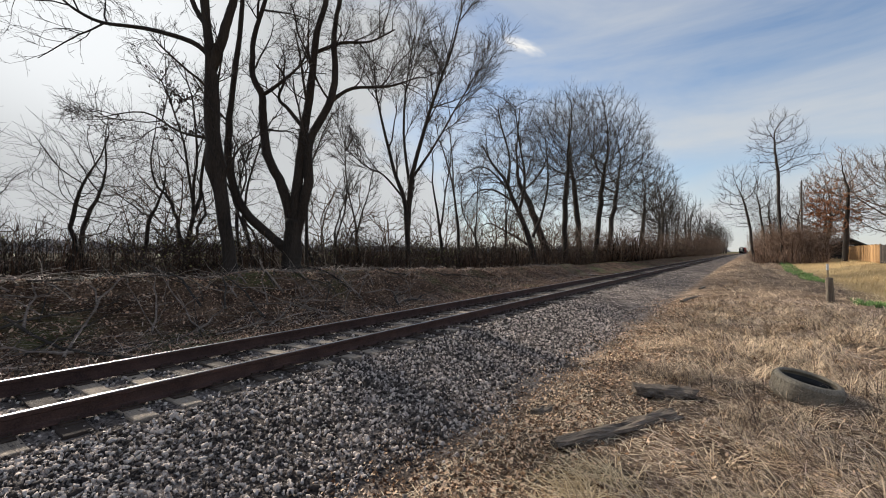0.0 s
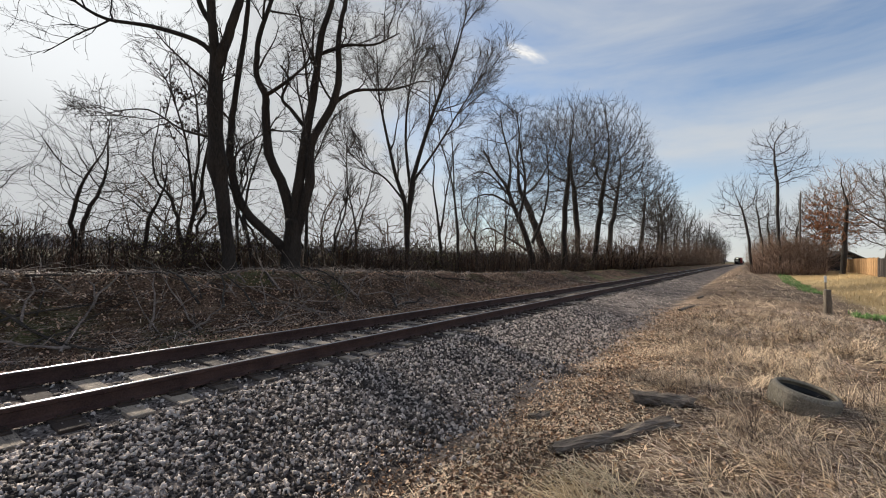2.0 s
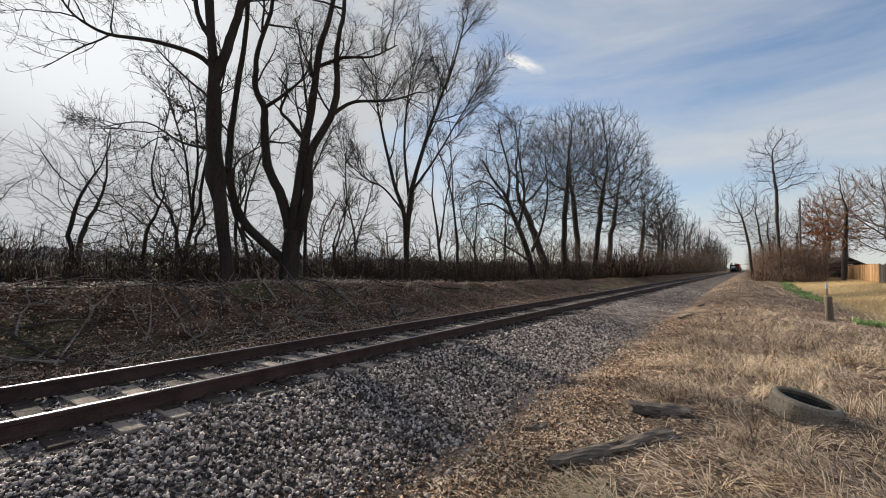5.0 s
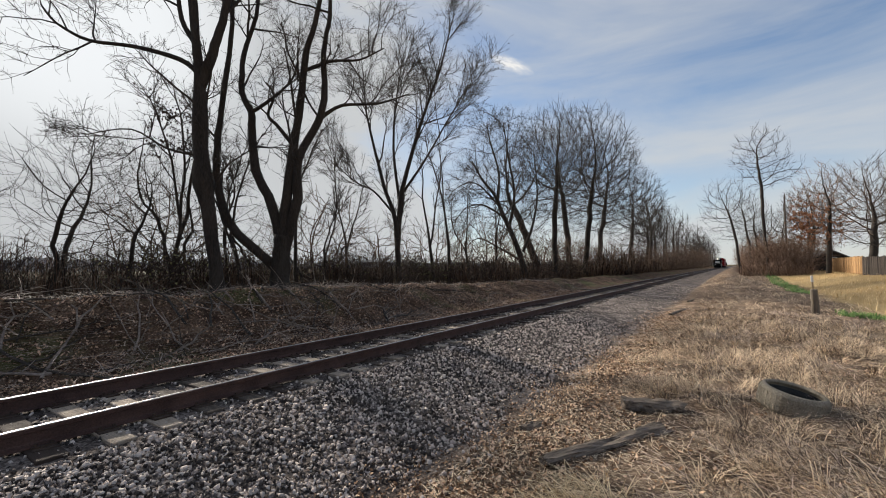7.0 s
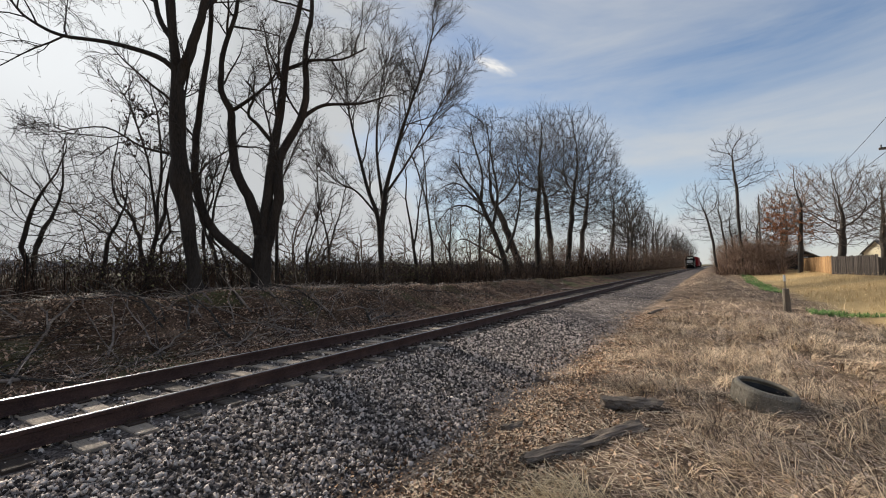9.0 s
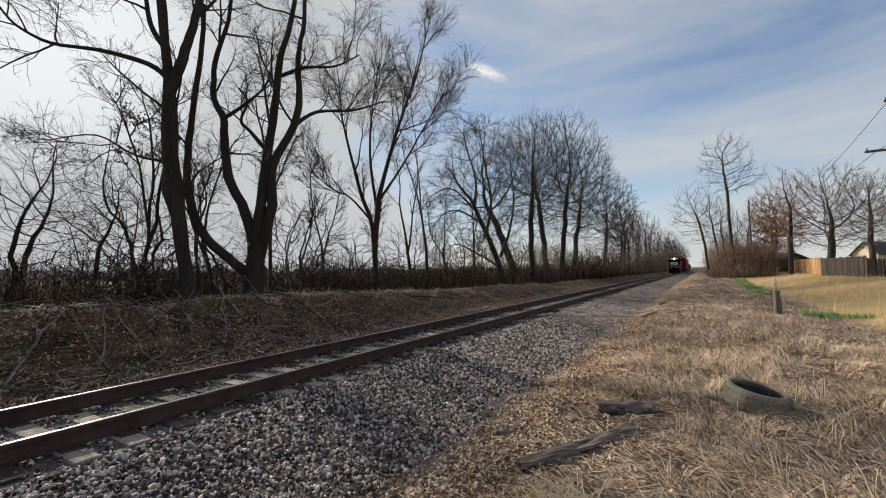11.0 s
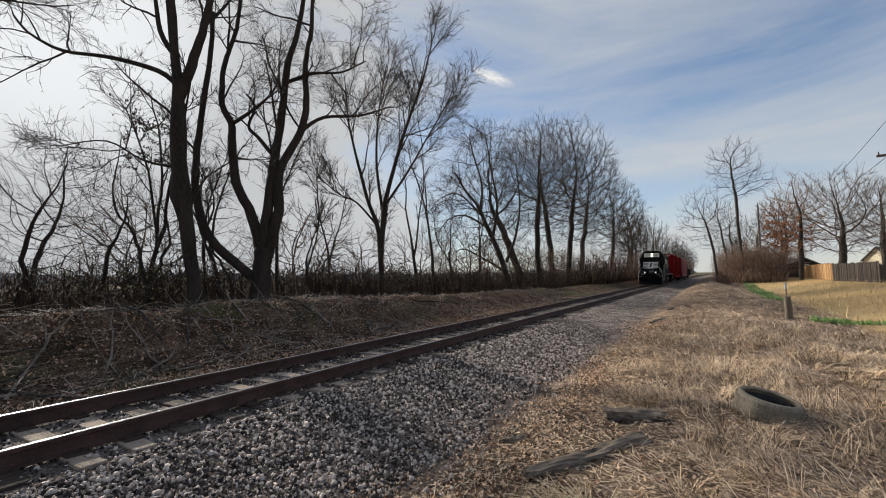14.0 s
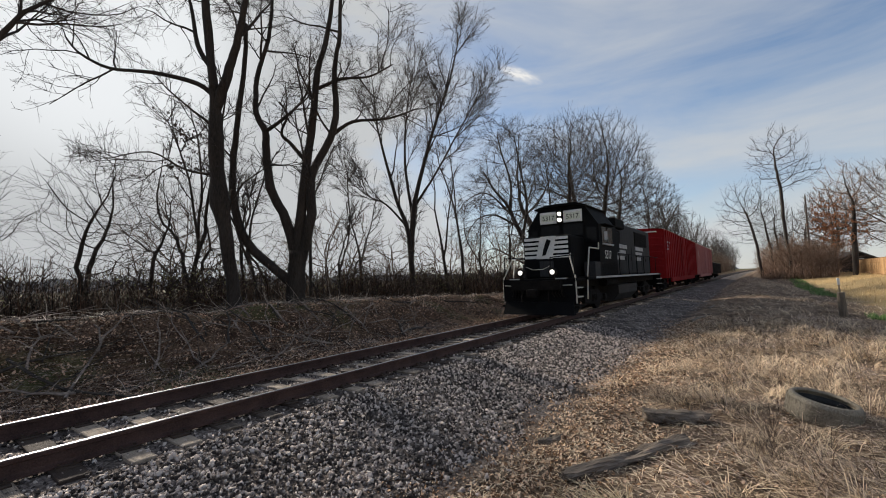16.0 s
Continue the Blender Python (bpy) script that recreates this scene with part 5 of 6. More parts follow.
def tyre():
    root = empty("tyre", pose(0.54, 6.64, ground_z(0.54, 6.64) - 0.05, 3, 12, 0) @ Matrix.Diagonal((0.7, 0.7, 0.85, 1)), "worn dusty rubber tyre lying in dry grass", "tyre")
    prof = [(0.385, 0.05), (0.41, 0.0), (0.455, 0.02), (0.485, 0.07), (0.49, 0.14), (0.49, 0.22), (0.475, 0.28), (0.455, 0.32), (0.41, 0.335), (0.385, 0.30), (0.395, 0.285), (0.42, 0.30), (0.44, 0.29), (0.45, 0.24), (0.45, 0.1), (0.42, 0.05)]
    def lathe(p, n=48, closed=True):
        v = [(rr * math.cos(2 * math.pi * k / n), rr * math.sin(2 * math.pi * k / n), z) for k in range(n) for rr, z in p]
        m = len(p)
        f = [(k * m + i, ((k + 1) % n) * m + i, ((k + 1) % n) * m + (i + 1) % m, k * m + (i + 1) % m) for k in range(n) for i in range(m if closed else m - 1)]
        return v, f
    v, f = lathe(prof)
    mesh_part("carcass", v, f, TYRE, root, "", True)
    v, f = lathe([(0.448, 0.1), (0.448, 0.24), (0.447, 0.24), (0.447, 0.1)])
    mesh_part("inner_liner", v, f, TYRE_IN, root, "black inner lining", True)
    bm = bmesh.new()
    for k in range(40):
        a = 2 * math.pi * k / 40
        for z0, z1 in ((0.07, 0.14), (0.155, 0.205), (0.22, 0.28)):
            tmp = Matrix.Rotation(a, 4, "Z")
            made = bmesh.ops.create_cube(bm, size=1, matrix=tmp @ Matrix.LocRotScale((0.489, 0, (z0 + z1) / 2), None, (0.006, 0.06, z1 - z0)))
    part("tread", bm, TYRE, root, "worn tread blocks")


tyre()


def post(x, y, height, rad, mat, label):
    bm = bmesh.new()
    add_cyl(bm, (0, 0, -0.2), (0, 0, height), rad * 1.05, rad * 0.95, 12)
    bmesh.ops.subdivide_edges(bm, edges=[e for e in bm.edges if abs(e.verts[0].co.z - e.verts[1].co.z) > 0.1], cuts=4)
    for v in bm.verts:
        v.co += Vector((noise.noise(v.co * 6), noise.noise(v.co * 6 + Vector((3, 0, 0))), 0.6 * noise.noise(v.co * 9))) * rad * 0.22
    ob = part("post", bm, mat)
    ob.matrix_basis = pose(x, y, ground_z(x, y), 2, -2, 0)
    return tagged(ob, label, "post")


post(2.54, 20.6, 0.9, 0.115, POST, "short grey weathered timber post in dry grass")
marker = post(4.12, 34.0, 1.2, 0.05, PALE_POST, "slim tan marker post with a pale cap in grass")
part("cap", cyl((0, 0, 0.86), (0, 0, 1.24), 0.066, 0.066, 12), WHITE, marker, "pale marker cap")

# fallen boughs and sticks on the bank
rng = random.Random(77)
for k in range(160):
    r = random.Random(300 + k)
    x, yy = r.uniform(-12.2, -9.0), r.uniform(0.5, 13) if k < 135 else r.uniform(15, 34)
    a, ln_ = r.gauss(2.6, 0.7), r.uniform(0.8, 3.2)
    p = Vector(rest(x, yy, 0.03))
    path = [(p, 0.0)]
    rad = r.uniform(0.009, 0.03) if k % 9 else 0.032
    pts, ang = [], a
    for s in range(7):
        q = s / 6
        px, py = x + math.cos(ang) * ln_ * q, yy + math.sin(ang) * ln_ * q
        ang += r.gauss(0, 0.08)
        pts.append((Vector((px, py, max(ground_z(px, py) + 0.03, -0.3) + (0.25 * q * q if k % 4 == 0 else 0.02 * (s % 2)))), rad * (1 - 0.7 * q)))
    paths = [pts]
    for _ in range(4):
        i = r.randrange(2, 6)
        d = pts[i][0] - pts[i - 1][0]
        paths.append(wander(r, pts[i][0], Vector((d.x + r.gauss(0, 0.3), d.y + r.gauss(0, 0.3), abs(r.gauss(0, 0.12)))), ln_ * r.uniform(0.15, 0.4), pts[i][1] * 0.6, 0.004, 4, 0.15, 0.0))
    v, f = tubes(paths, 6)
    tagged(mesh_part("fallen_branch", v, f, BOUGH if k % 3 else BARK_FAR), "bare fallen branch lying on the leafy bank", "branch", "fallen branches on the bank")


def twig_litter():
    """Fine grey twigs strewn over the bank and its crest."""
    r = np.random.RandomState(91)
    p = scatter(15000, -12.6, -8.9, -1.0, 34.0, 92, 0.7, 0.01, lambda x, yy: noise.noise((x * 0.7, yy * 0.5, 21)) > -0.25)
    v, f = blades(p, 93, (0.25, 1.3), (0.005, 0.014), (0.82, 0.99), r.uniform(-3.14, 3.14, len(p)))
    numpy_object("twig_litter", v, f, BANK_TWIG, "fine grey dead twigs strewn over the bank", "twigs")


twig_litter()


# ---- the train: each vehicle's y runs back from its front end, z from the rail's top ----
def text_mesh(body, size, mat, parent, name, m, depth=0.004):
    cu = bpy.data.curves.new(name, "FONT")
    cu.body, cu.size, cu.extrude, cu.align_x = body, size, depth, "CENTER"
    tmp = new(name + "_curve", cu)
    me = bpy.data.meshes.new_from_object(tmp.evaluated_get(bpy.context.evaluated_depsgraph_get()))
    bpy.data.objects.remove(tmp)
    me.materials.append(mat)
    ob = new(name, me)
    ob.parent, ob.matrix_basis = parent, m
    return ob


def wheelset(parent, y, radius, x_in=0.72):
    w = part("wheelset", cyl((-x_in, 0, 0), (x_in, 0, 0), 0.08, 0.08, 12), GRIME, parent)
    for s in (-1, 1):
        bm = bmesh.new()
        add_cyl(bm, (s * 0.68, 0, 0), (s * 0.82, 0, 0), radius, radius * 0.985, 28)
        add_cyl(bm, (s * 0.66, 0, 0), (s * 0.69, 0, 0), radius + 0.028, radius + 0.028, 28)
        add_cyl(bm, (s * 0.82, 0, 0), (s * 0.86, 0, 0), radius * 0.35, radius * 0.3, 16)
        part("wheel", bm, GRIME, w)
    w.matrix_basis = pose(0, y, radius + 0.004)
    return w


def truck(root, y, base, radius):
    """A two-axle truck: side frames, springs, journal boxes; the wheelsets turn on their own."""
    for s in (-1, 1):
        x = s * 1.02
        bm = extrude_profile([(-base / 2 - 0.35, 0.52), (-base / 2 - 0.3, 0.66), (-base / 2 + 0.35, 0.68), (-0.45, 0.86), (0.45, 0.86), (base / 2 - 0.35, 0.68), (base / 2 + 0.3, 0.66), (base / 2 + 0.35, 0.52),
                              (base / 2 - 0.3, 0.42), (0.5, 0.3), (-0.5, 0.3), (-base / 2 + 0.3, 0.42)], x - 0.09, x + 0.09, axis="x")
        for v in bm.verts:
            v.co.y += y
        fr = part("side_frame", bm, GRIME, root)
        for k in (-1, 1):
            part("journal_box", box(x + s * 0.06, x + s * 0.2, y + k * base / 2 - 0.14, y + k * base / 2 + 0.14, radius - 0.12, radius + 0.14, bevel=0.02), GRIME, fr)
        for k in (-0.22, 0, 0.22):
            part("spring", cyl((x + s * 0.08, y + k, 0.42), (x + s * 0.08, y + k, 0.68), 0.075, 0.075, 10), GRIME, fr)
    part("bolster", box(-1.0, 1.0, y - 0.2, y + 0.2, 0.5, 0.95), GRIME, root)
    return [wheelset(root, y + k * base / 2, radius) for k in (-1, 1)]


def coupler(root, y, way):
    bm = bmesh.new()
    add_box(bm, -0.09, 0.09, min(y, y + way * 0.5), max(y, y + way * 0.5), 0.76, 0.98, 0.02)
    add_box(bm, -0.17, 0.17, min(y + way * 0.42, y + way * 0.68), max(y + way * 0.42, y + way * 0.68), 0.74, 1.02, 0.04)
    part("coupler", bm, GRIME, root)


def locomotive():
    root = empty("locomotive", pose(TRACK, 400, 0), "black diesel locomotive with white nose stripes and lit headlights", "locomotive")
    L = 17.8
    part("underframe", box(-0.95, 0.95, 0.3, L - 0.3, 0.98, 1.32), GRIME, root)
    part("walkway", box(-1.53, 1.53, 1.55, L - 1.5, 1.30, 1.42, bevel=0.01), BLACK, root)
    for s in (-1, 1):
        part("sill_stripe", box(s * 1.535 - 0.008, s * 1.535 + 0.008, 2.6, L - 1.5, 1.33, 1.41), GREYISH, root, "dull white stripe along the sill")
    for y0, y1, tag in ((0.58, 1.7, 0), (L - 1.5, L - 0.25, 1)):
        part("end_platform", box(-1.45, 1.45, y0, y1, 1.28, 1.38), BLACK, root)
        yf = y0 if not tag else y1
        part("pilot_plate", box(-1.38, 1.38, yf - 0.04, yf + 0.04, 0.55, 1.38), BLACK, root)
        for s in (-1, 1):
            well = part("step_well", box(s * 1.36 - 0.12, s * 1.36 + 0.12, yf + (0.02 if not tag else -0.6), yf + (0.6 if not tag else -0.02), 0.35, 0.42), GRIME, root)
            for zz in (0.7, 1.02):
                part("step", box(s * 1.36 - 0.12, s * 1.36 + 0.12, yf + (0.06 if not tag else -0.55), yf + (0.55 if not tag else -0.06), zz, zz + 0.04), RAILING, well, "worn step edge")
        coupler(root, yf, -1 if not tag else 1)
    plow = bmesh.new()
    pv = [(-1.3, 0.55, 0.55), (1.3, 0.55, 0.55), (1.36, 0.38, 0.1), (-1.36, 0.38, 0.1), (0, 0.38, 0.55), (0, 0.21, 0.1), (-1.3, 0.63, 0.55), (1.3, 0.63, 0.55), (1.36, 0.63, 0.1), (-1.36, 0.63, 0.1)]
    vs = [plow.verts.new(q) for q in pv]
    for q in ((0, 4, 5, 3), (4, 1, 2, 5), (0, 6, 7, 1, 4), (3, 5, 2, 8, 9), (0, 3, 9, 6), (1, 7, 8, 2), (6, 9, 8, 7)):
        plow.faces.new([vs[k] for k in q])
    bmesh.ops.recalc_face_normals(plow, faces=plow.faces)
    part("snow_plow", plow, BLACK, root)
    for s in (-0.45, 0.45):
        part("air_hose", rod([(s, 0.53, 1.1), (s * 1.1, 0.35, 0.95), (s * 1.15, 0.25, 0.7), (s * 1.1, 0.29, 0.55)], 0.025, 8), GRIME, root)
    # control hoses, a drawn-in row on each side of the coupler
    for s in (-1, 1):
        for k in range(4):
            x = s * (0.62 + 0.11 * k)
            part("control_hose", rod([(x, 0.54, 1.2), (x + 0.02 * s, 0.44, 1.05), (x - 0.03 * s, 0.42, 0.86), (x + 0.04 * s, 0.5, 0.72)], 0.022, 6), GRIME, root)
        part("front_step", box(s * 0.9 - 0.2, s * 0.9 + 0.2, 0.5, 0.62, 1.36, 1.4), GREYISH, root, "worn pale step edge")
    # low nose
    nose = part("nose", box(-0.95, 0.95, 1.5, 3.3, 1.38, 3.02, bevel=0.09), BLACK, root, "black nose with white stripes")
    part("nose_door", box(-0.28, 0.28, 1.48, 1.51, 1.45, 2.05), BLACK_SIDE, nose)
    for k in range(5):
        z = 2.16 + k * 0.175
        for x0, x1 in ((-0.88, -0.3 + 0.04 * k), (0.12 + 0.06 * k, 0.88)):
            part("stripe", box(x0, x1, 1.488, 1.498, z, z + 0.105), WHITE, nose, "white painted stripe")
    part("stripe_panel", extrude_profile([(-0.42, 2.14), (0.25, 2.14), (0.42, 3.0), (-0.22, 3.0)], 1.491, 1.4985), WHITE, nose, "white painted panel")
    part("emblem", extrude_profile([(-0.16, 2.25), (-0.02, 2.28), (0.12, 2.6), (0.22, 2.82), (0.06, 2.9), (-0.04, 2.68), (-0.1, 2.5)], 1.484, 1.4905), BLACK, nose, "dark slanted emblem shape")
    for s in (-1, 1):
        d = part("ditch_light", cyl((s * 0.62, 0.61, 1.62), (s * 0.62, 0.45, 1.62), 0.13, 0.15, 18), GRIME, root)
        part("lens", cyl((s * 0.62, 0.455, 1.62), (s * 0.62, 0.43, 1.62), 0.09, 0.085, 18), DITCH, d, "glowing lens")
        part("bracket", box(s * 0.62 - 0.04, s * 0.62 + 0.04, 0.5, 0.62, 1.37, 1.55), GRIME, d)
    # cab
    cab_prof = [(-1.52, 1.42), (1.52, 1.42), (1.52, 3.5), (1.38, 3.72), (1.0, 4.30), (0.6, 4.42), (-0.6, 4.42), (-1.0, 4.30), (-1.38, 3.72), (-1.52, 3.5)]
    cab = part("cab", extrude_profile(cab_prof, 3.3, 6.0), BLACK, root, "black cab with windows and number boards")
    part("cab_roof", extrude_profile([(-1.08, 4.28), (-0.62, 4.40), (0.62, 4.40), (1.08, 4.28), (1.12, 4.33), (0.64, 4.48), (-0.64, 4.48), (-1.12, 4.33)], 3.12, 6.15), BLACK, cab)
    for x0, x1 in ((-0.9, -0.08), (0.08, 0.9)):
        part("windshield", box(x0, x1, 3.275, 3.29, 3.12, 3.6), GLASS, cab, "dark cab windshield")
    for s in (-1, 1):
        part("front_side_window", box(s * 1.24 - 0.2, s * 1.24 + 0.2, 3.275, 3.29, 2.75, 3.4), GLASS, cab)
        part("side_window", box(s * 1.525 - 0.012, s * 1.525 + 0.012, 3.65, 4.4, 2.75, 3.45), GLASS, cab)
        part("side_window", box(s * 1.525 - 0.012, s * 1.525 + 0.012, 4.5, 5.25, 2.75, 3.45), GLASS, cab)
        part("armrest", box(s * 1.56 - 0.05, s * 1.56 + 0.05, 3.7, 5.2, 2.68, 2.74), GREYISH, cab)
        part("sunshade", box(s * 1.62 - 0.12, s * 1.62 + 0.12, 3.6, 5.3, 3.5, 3.53), BLACK, cab)
        part("mirror", box(s * 1.72 - 0.06, s * 1.72 + 0.06, 3.52, 3.56, 2.85, 3.2, bevel=0.01), GREYISH, cab)
    board = part("number_board", box(-0.9, 0.9, 3.2, 3.29, 3.68, 4.18, bevel=0.015), WHITE, cab, "white number board panel with lit numerals")
    for sx in (-0.52, 0.52):
        part("board_glass", box(sx - 0.33, sx + 0.33, 3.19, 3.2, 3.78, 4.08), BOARD, board)
        text_mesh("5317", 0.27, BLACK, board, "road_number", Matrix.Translation((sx, 3.186, 3.83)) @ Matrix.Rotation(math.pi / 2, 4, "X"))
    hl = part("headlight", box(-0.14, 0.14, 3.12, 3.2, 3.66, 4.2, bevel=0.02), BLACK, cab)
    for z in (3.80, 4.06):
        part("lens", cyl((0, 3.125, z), (0, 3.10, z), 0.078, 0.074, 20), LIGHT, hl, "blazing headlight lens")
    for side, turn in ((1, 90), (-1, -90)):
        part_m = Matrix.Translation((side * 1.537, 4.45 if side > 0 else 4.45, 2.12)) @ Matrix.Rotation(radians(turn), 4, "Z") @ Matrix.Rotation(math.pi / 2, 4, "X")
        text_mesh("5317", 0.5, WHITE, cab, "road_number", part_m)
    # long hood
    hood = part("long_hood", box(-0.95, 0.95, 6.0, L - 0.9, 1.42, 4.12, bevel=0.10), BLACK_SIDE, root, "lighter black engine hood")
    part("blower_duct", extrude_profile([(0.95, 2.4), (1.35, 2.5), (1.35, 3.4), (0.95, 3.75)], 6.0, 7.2), BLACK, hood)
    part("intake_box", box(-1.2, 1.2, 7.3, 9.1, 3.72, 4.2, bevel=0.06), BLACK, hood)
    for s in (-1, 1):
        for k in range(7):
            y0 = 6.35 + k * 1.3
            part("hood_door", box(s * 0.955 - 0.012, s * 0.955 + 0.012, y0, y0 + 1.15, 1.6, 2.9, bevel=0.006), BLACK_SIDE, hood)
            part("door_latch", box(s * 0.972 - 0.012, s * 0.972 + 0.012, y0 + 1.02, y0 + 1.1, 2.15, 2.35), GRIME, hood)
        grille = part("radiator_grille", box(s * 0.96 - 0.015, s * 0.96 + 0.015, 12.4, 15.8, 3.05, 3.85), GRIME, hood, "dark radiator grille")
        for k in range(14):
            part("slat", box(s * 0.98 - 0.01, s * 0.98 + 0.01, 12.42, 15.78, 3.08 + k * 0.055, 3.105 + k * 0.055), BLACK, grille)
        vent = part("intake_grille", box(s * 0.96 - 0.015, s * 0.96 + 0.015, 7.4, 9.0, 3.05, 3.65), GRIME, hood)
        for k in range(10):
            part("slat", box(s * 0.98 - 0.01, s * 0.98 + 0.01, 7.42, 8.98, 3.08 + k * 0.056, 3.105 + k * 0.056), BLACK, vent)
        for k in range(2):
            for j in range(3):
                y0 = 8.3 + k * 4.2
                part("lettering_bar", box(s * 0.972 - 0.006, s * 0.972 + 0.006, y0, y0 + 2.1 - 0.3 * j, 2.78 - 0.30 * j, 2.98 - 0.30 * j), GREYISH, hood, "worn white lettering reduced to a bar")
    for yy in (11.2, 13.0, 14.3, 15.6):
        fan = part("radiator_fan", cyl((0, yy, 4.10), (0, yy, 4.26), 0.58, 0.56, 28), BLACK, hood)
        part("fan_guard", cyl((0, yy, 4.26), (0, yy, 4.275), 0.45, 0.45, 24), GRIME, fan)
    for yy in (9.6, 10.3):
        part("exhaust_stack", box(-0.25, 0.25, yy - 0.12, yy + 0.12, 4.1, 4.42), GRIME, hood)
    horn = part("air_horn", box(-0.3, 0.1, 6.3, 6.4, 4.12, 4.34), GRIME, hood)
    for k in range(3):
        part("trumpet", cyl((-0.25 + 0.15 * k, 6.35, 4.42), (-0.25 + 0.15 * k, 5.95, 4.42), 0.025, 0.07, 12), GREYISH, horn)
    # fuel tank, air tanks, battery boxes
    part("fuel_tank", extrude_profile([(-1.35, 0.95), (1.35, 0.95), (1.35, 0.55), (1.05, 0.22), (-1.05, 0.22), (-1.35, 0.55)], 6.6, 10.4), DARKCAR, root, "dark grey fuel tank")
    for s in (-1, 1):
        part("air_reservoir", cyl((s * 1.15, 4.9, 1.12), (s * 1.15, 6.9, 1.12), 0.17, 0.17, 16), GRIME, root)
        part("battery_box", box(s * 1.3 - 0.22, s * 1.3 + 0.22, 2.6, 5.9, 1.42, 1.98, bevel=0.02), BLACK_SIDE, root)
    # handrails, each post and rail on its own
    for s in (-1, 1):
        for yy in (6.4, 8.2, 10.0, 11.8, 13.6, 15.4):
            part("handrail_post", rod([(s * 1.5, yy, 1.4), (s * 1.5, yy, 2.4)], 0.02), BLACK, root)
        part("handrail", rod([(s * 1.5, 6.2, 2.4), (s * 1.5, L - 1.6, 2.4)], 0.02), BLACK, root)
        part("grab_rail", rod([(s * 1.4, 0.62, 0.5), (s * 1.4, 0.6, 1.4), (s * 1.15, 0.85, 2.1), (s * 0.98, 1.4, 2.28)], 0.026), RAILING, root, "pale painted step handrail")
        part("grab_rail", rod([(s * 1.48, 1.6, 0.6), (s * 1.5, 1.65, 1.5), (s * 1.5, 2.0, 2.5), (s * 1.5, 3.2, 2.5), (s * 1.5, 3.25, 2.75)], 0.026), RAILING, root, "pale painted step handrail")
        part("front_handrail", rod([(s * 1.36, 0.63, 1.37), (s * 1.36, 0.63, 2.2), (s * 0.5, 0.63, 2.15), (s * 0.45, 0.63, 1.37)], 0.02), BLACK, root)
    part("drop_chain", rod([(-0.48, 0.63, 1.85), (-0.2, 0.63, 1.72), (0.2, 0.63, 1.72), (0.48, 0.63, 1.85)], 0.012), RAILING, root)
    part("uncoupling_lever", rod([(-1.3, 0.5, 1.15), (-0.3, 0.48, 1.12), (0.3, 0.48, 1.12), (1.3, 0.5, 1.15)], 0.018), RAILING, root)
    return root, truck(root, 3.6, 2.75, 0.508) + truck(root, L - 3.6, 2.75, 0.508)


def boxcar(length, paint, panel, label):
    root = empty("boxcar", pose(TRACK, 430, 0), label, "boxcar", "freight cars of the train")
    part("underframe", box(-0.4, 0.4, -0.1, length + 0.1, 0.8, 1.08), GRIME, root)
    body = part("body", box(-1.5, 1.5, 0, length, 1.02, 4.48, bevel=0.02), paint, root)
    part("roof", extrude_profile([(-1.56, 4.46), (1.56, 4.46), (1.56, 4.5), (0, 4.64), (-1.56, 4.5)], -0.02, length + 0.02), paint, root)
    for s in (-1, 1):
        part("side_sill", extrude_profile([(s * 1.44, 1.02), (s * 1.54, 1.02), (s * 1.54, 0.72), (s * 1.44, 0.72)], 2.6, length - 2.6), paint, root)
        n = int(length / 0.95)
        for k in range(n + 1):
            yy = 0.06 + k * (length - 0.12) / n
            if abs(yy - length / 2) > 1.6:
                part("side_post", box(s * 1.5 - 0.05, s * 1.5 + 0.05, yy - 0.06, yy + 0.06, 1.04, 4.44), paint, body)
        door = part("door", box(s * 1.56 - 0.03, s * 1.56 + 0.03, length / 2 - 1.55, length / 2 + 1.55, 1.08, 4.35, bevel=0.01), panel, root, "sliding plug door")
        for k in range(6):
            part("door_rib", box(s * 1.6 - 0.02, s * 1.6 + 0.02, length / 2 - 1.5, length / 2 + 1.5, 1.3 + 0.48 * k, 1.36 + 0.48 * k), panel, door)
        for k in (-1.1, 0.0, 1.1):
            part("lock_rod", rod([(s * 1.62, length / 2 + k, 1.1), (s * 1.62, length / 2 + k, 4.3)], 0.02), panel, door)
        for k in range(3):
            part("lettering_bar", box(s * 1.508 - 0.006, s * 1.508 + 0.006, 1.2 + 0.0 * k, 2.6 - 0.3 * k, 3.55 - 0.24 * k, 3.68 - 0.24 * k), GREYISH, body, "small white lettering reduced to a bar")
        lad = part("ladder", rod([(s * 1.58, 0.15, 0.7), (s * 1.58, 0.15, 4.4)], 0.016), paint, root)
        for k in range(9):
            part("rung", rod([(s * 1.58, 0.15, 0.8 + 0.38 * k), (s * 1.58, 0.55, 0.8 + 0.38 * k)], 0.012), paint, lad)
    for k in range(6):
        for yy in (-0.03, length + 0.03):
            part("end_rib", box(-1.4, 1.4, yy - 0.03, yy + 0.03, 1.25 + 0.5 * k, 1.42 + 0.5 * k, bevel=0.02), paint, body)
    part("end_lettering_bar", box(0.2, 1.1, -0.075, -0.062, 4.3, 4.38), WHITE, body, "small white lettering reduced to a bar")
    coupler(root, 0.0, -1)
    coupler(root, length, 1)
    return root, truck(root, 2.1, 1.78, 0.42) + truck(root, length - 2.1, 1.78, 0.42)


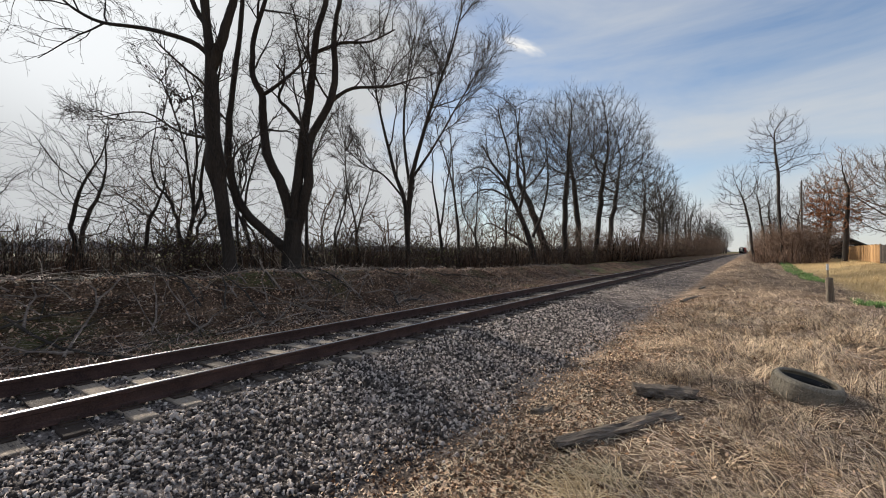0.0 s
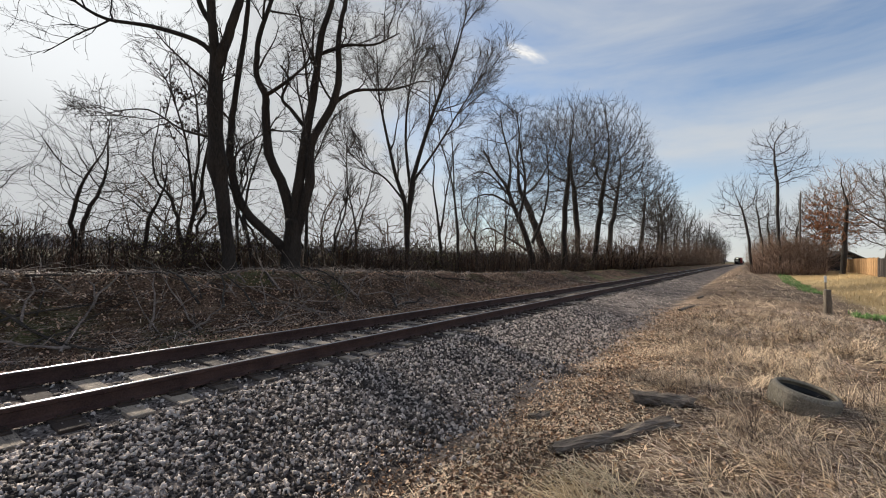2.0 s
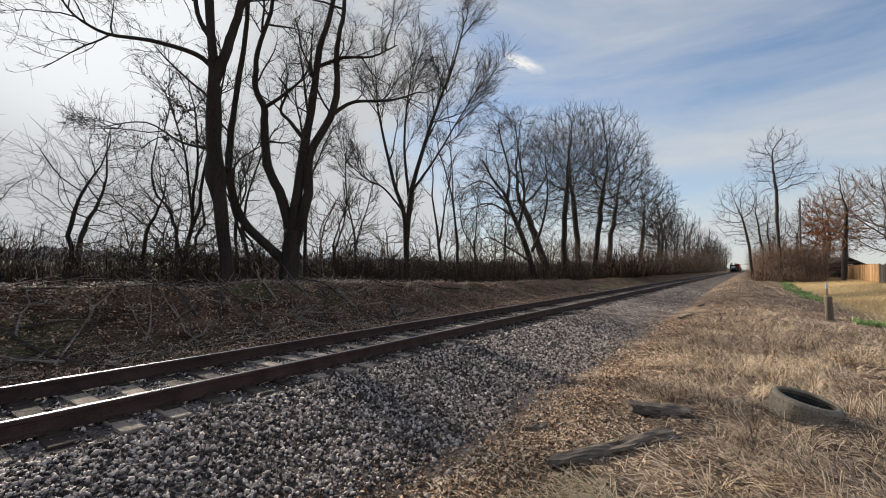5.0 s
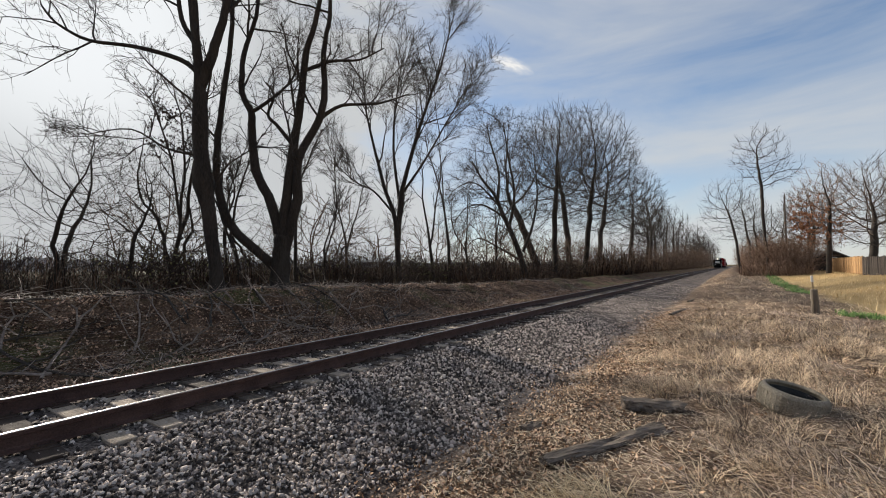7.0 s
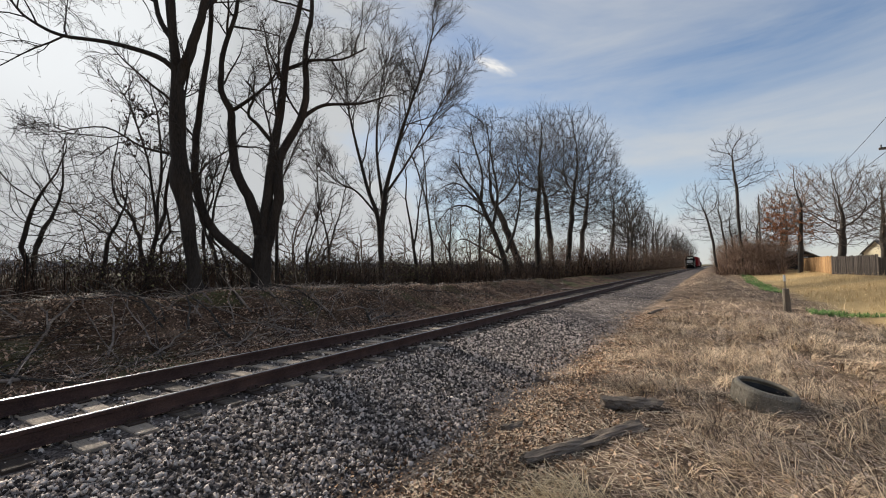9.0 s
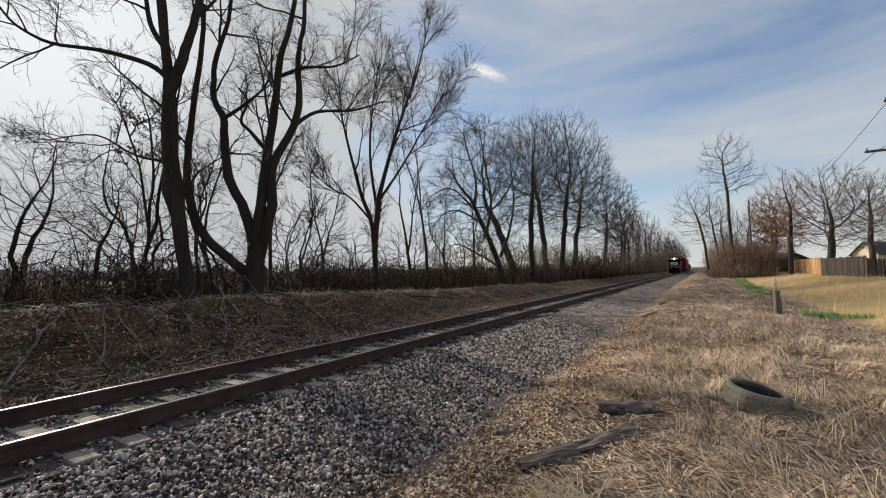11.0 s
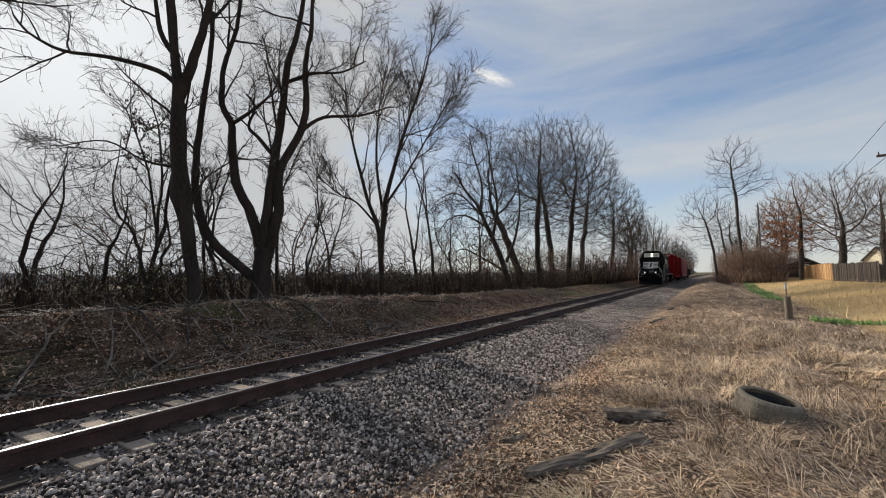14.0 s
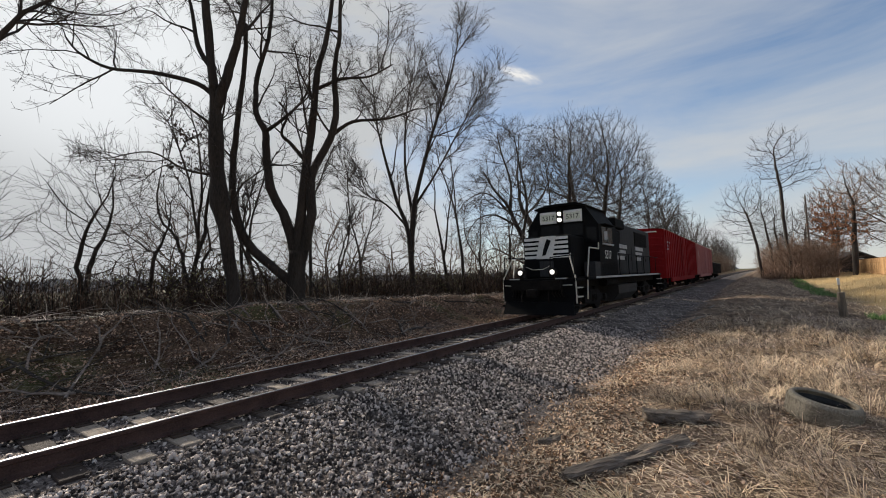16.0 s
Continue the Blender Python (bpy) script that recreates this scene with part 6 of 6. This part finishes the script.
def gondola(length):
    root = empty("gondola_car", pose(TRACK, 470, 0), "low dark open freight car at the end of the train", "freight car", "freight cars of the train")
    part("floor", box(-1.45, 1.45, 0, length, 0.98, 1.1), GRIME, root)
    for s in (-1, 1):
        side = part("side", box(s * 1.48 - 0.04, s * 1.48 + 0.04, 0, length, 0.8, 2.55), DARKCAR, root)
        for k in range(14):
            yy = 0.3 + k * (length - 0.6) / 13
            part("side_post", box(s * 1.55 - 0.05, s * 1.55 + 0.05, yy - 0.07, yy + 0.07, 0.85, 2.5), DARKCAR, side)
        part("top_rail", box(s * 1.5 - 0.08, s * 1.5 + 0.08, 0, length, 2.5, 2.62), DARKCAR, side)
    for yy in (0.04, length - 0.04):
        part("end_wall", box(-1.44, 1.44, yy - 0.04, yy + 0.04, 1.0, 2.6), DARKCAR, root)
    coupler(root, 0.0, -1)
    coupler(root, length, 1)
    return root, truck(root, 2.1, 1.78, 0.42) + truck(root, length - 2.1, 1.78, 0.42)


TRAIN = []                       # root, wheelsets, wheel radius, distance behind the locomotive's front
loco, sets = locomotive()
TRAIN.append((loco, sets, 0.508, 0.0))
car, sets = boxcar(20.4, RED, RED, "dark red ribbed steel boxcar with a sliding door")
TRAIN.append((car, sets, 0.42, 19.1))
car, sets = boxcar(20.4, PINK, PINK, "sun-faded red ribbed steel boxcar with a sliding door")
TRAIN.append((car, sets, 0.42, 40.8))
car, sets = gondola(17.0)
TRAIN.append((car, sets, 0.42, 62.5))


def cloud_puff():
    """The one small bright cloud, far off and high."""
    m = bpy.data.materials.new("cloud_white")
    m.use_nodes = True
    nt = m.node_tree
    nt.nodes.clear()
    em, tr, mix, out = (nt.nodes.new("ShaderNode" + k) for k in ("Emission", "BsdfTransparent", "MixShader", "OutputMaterial"))
    em.inputs["Color"].default_value, em.inputs["Strength"].default_value = (1, 0.99, 0.97, 1), 0.56
    tc, no, gr, mp = (nt.nodes.new("ShaderNode" + k) for k in ("TexCoord", "TexNoise", "TexGradient", "Mapping"))
    gr.gradient_type = "SPHERICAL"
    no.inputs["Scale"].default_value, no.inputs["Detail"].default_value = 3.0, 8
    mul = nt.nodes.new("ShaderNodeMath")
    mul.operation = "MULTIPLY"
    rp = nt.nodes.new("ShaderNodeMapRange")
    rp.inputs["From Min"].default_value, rp.inputs["From Max"].default_value = 0.10, 0.45
    nt.links.new(tc.outputs["Object"], gr.inputs["Vector"])
    nt.links.new(tc.outputs["Object"], no.inputs["Vector"])
    nt.links.new(gr.outputs["Fac"], mul.inputs[0])
    nt.links.new(no.outputs["Fac"], mul.inputs[1])
    nt.links.new(mul.outputs[0], rp.inputs["Value"])
    nt.links.new(rp.outputs["Result"], mix.inputs["Fac"])
    nt.links.new(tr.outputs[0], mix.inputs[1])
    nt.links.new(em.outputs[0], mix.inputs[2])
    nt.links.new(mix.outputs[0], out.inputs["Surface"])
    ob = mesh_part("cloud", [(-1, -1, 0), (1, -1, 0), (1, 1, 0), (-1, 1, 0)], [(0, 1, 2, 3)], m)
    way = Vector((-0.376, 0.820, 0.431)).normalized()
    ob.matrix_basis = look(way * 3000, (0, 0, 1.5), 25) @ Matrix.Diagonal((205, 60, 1, 1))
    tagged(ob, "one small bright white cloud high in the sky", "cloud", kind="structure")


cloud_puff()


# ---- what moves ----
SPEED, FRONT_AT_END = 22.9, 14.15


def motions():
    times = [0.5 * k for k in range(33)]
    for root, sets, radius, behind in TRAIN:
        rows = []
        for t in times:
            y = FRONT_AT_END + behind + SPEED * (16.0 - t)
            slope = (bend(y + 9) - bend(y)) / 9
            rows.append((t, pose(TRACK + bend(y), y, 0, 0, 0, -math.degrees(math.atan(slope)))))
        walk(root, rows)


motions()
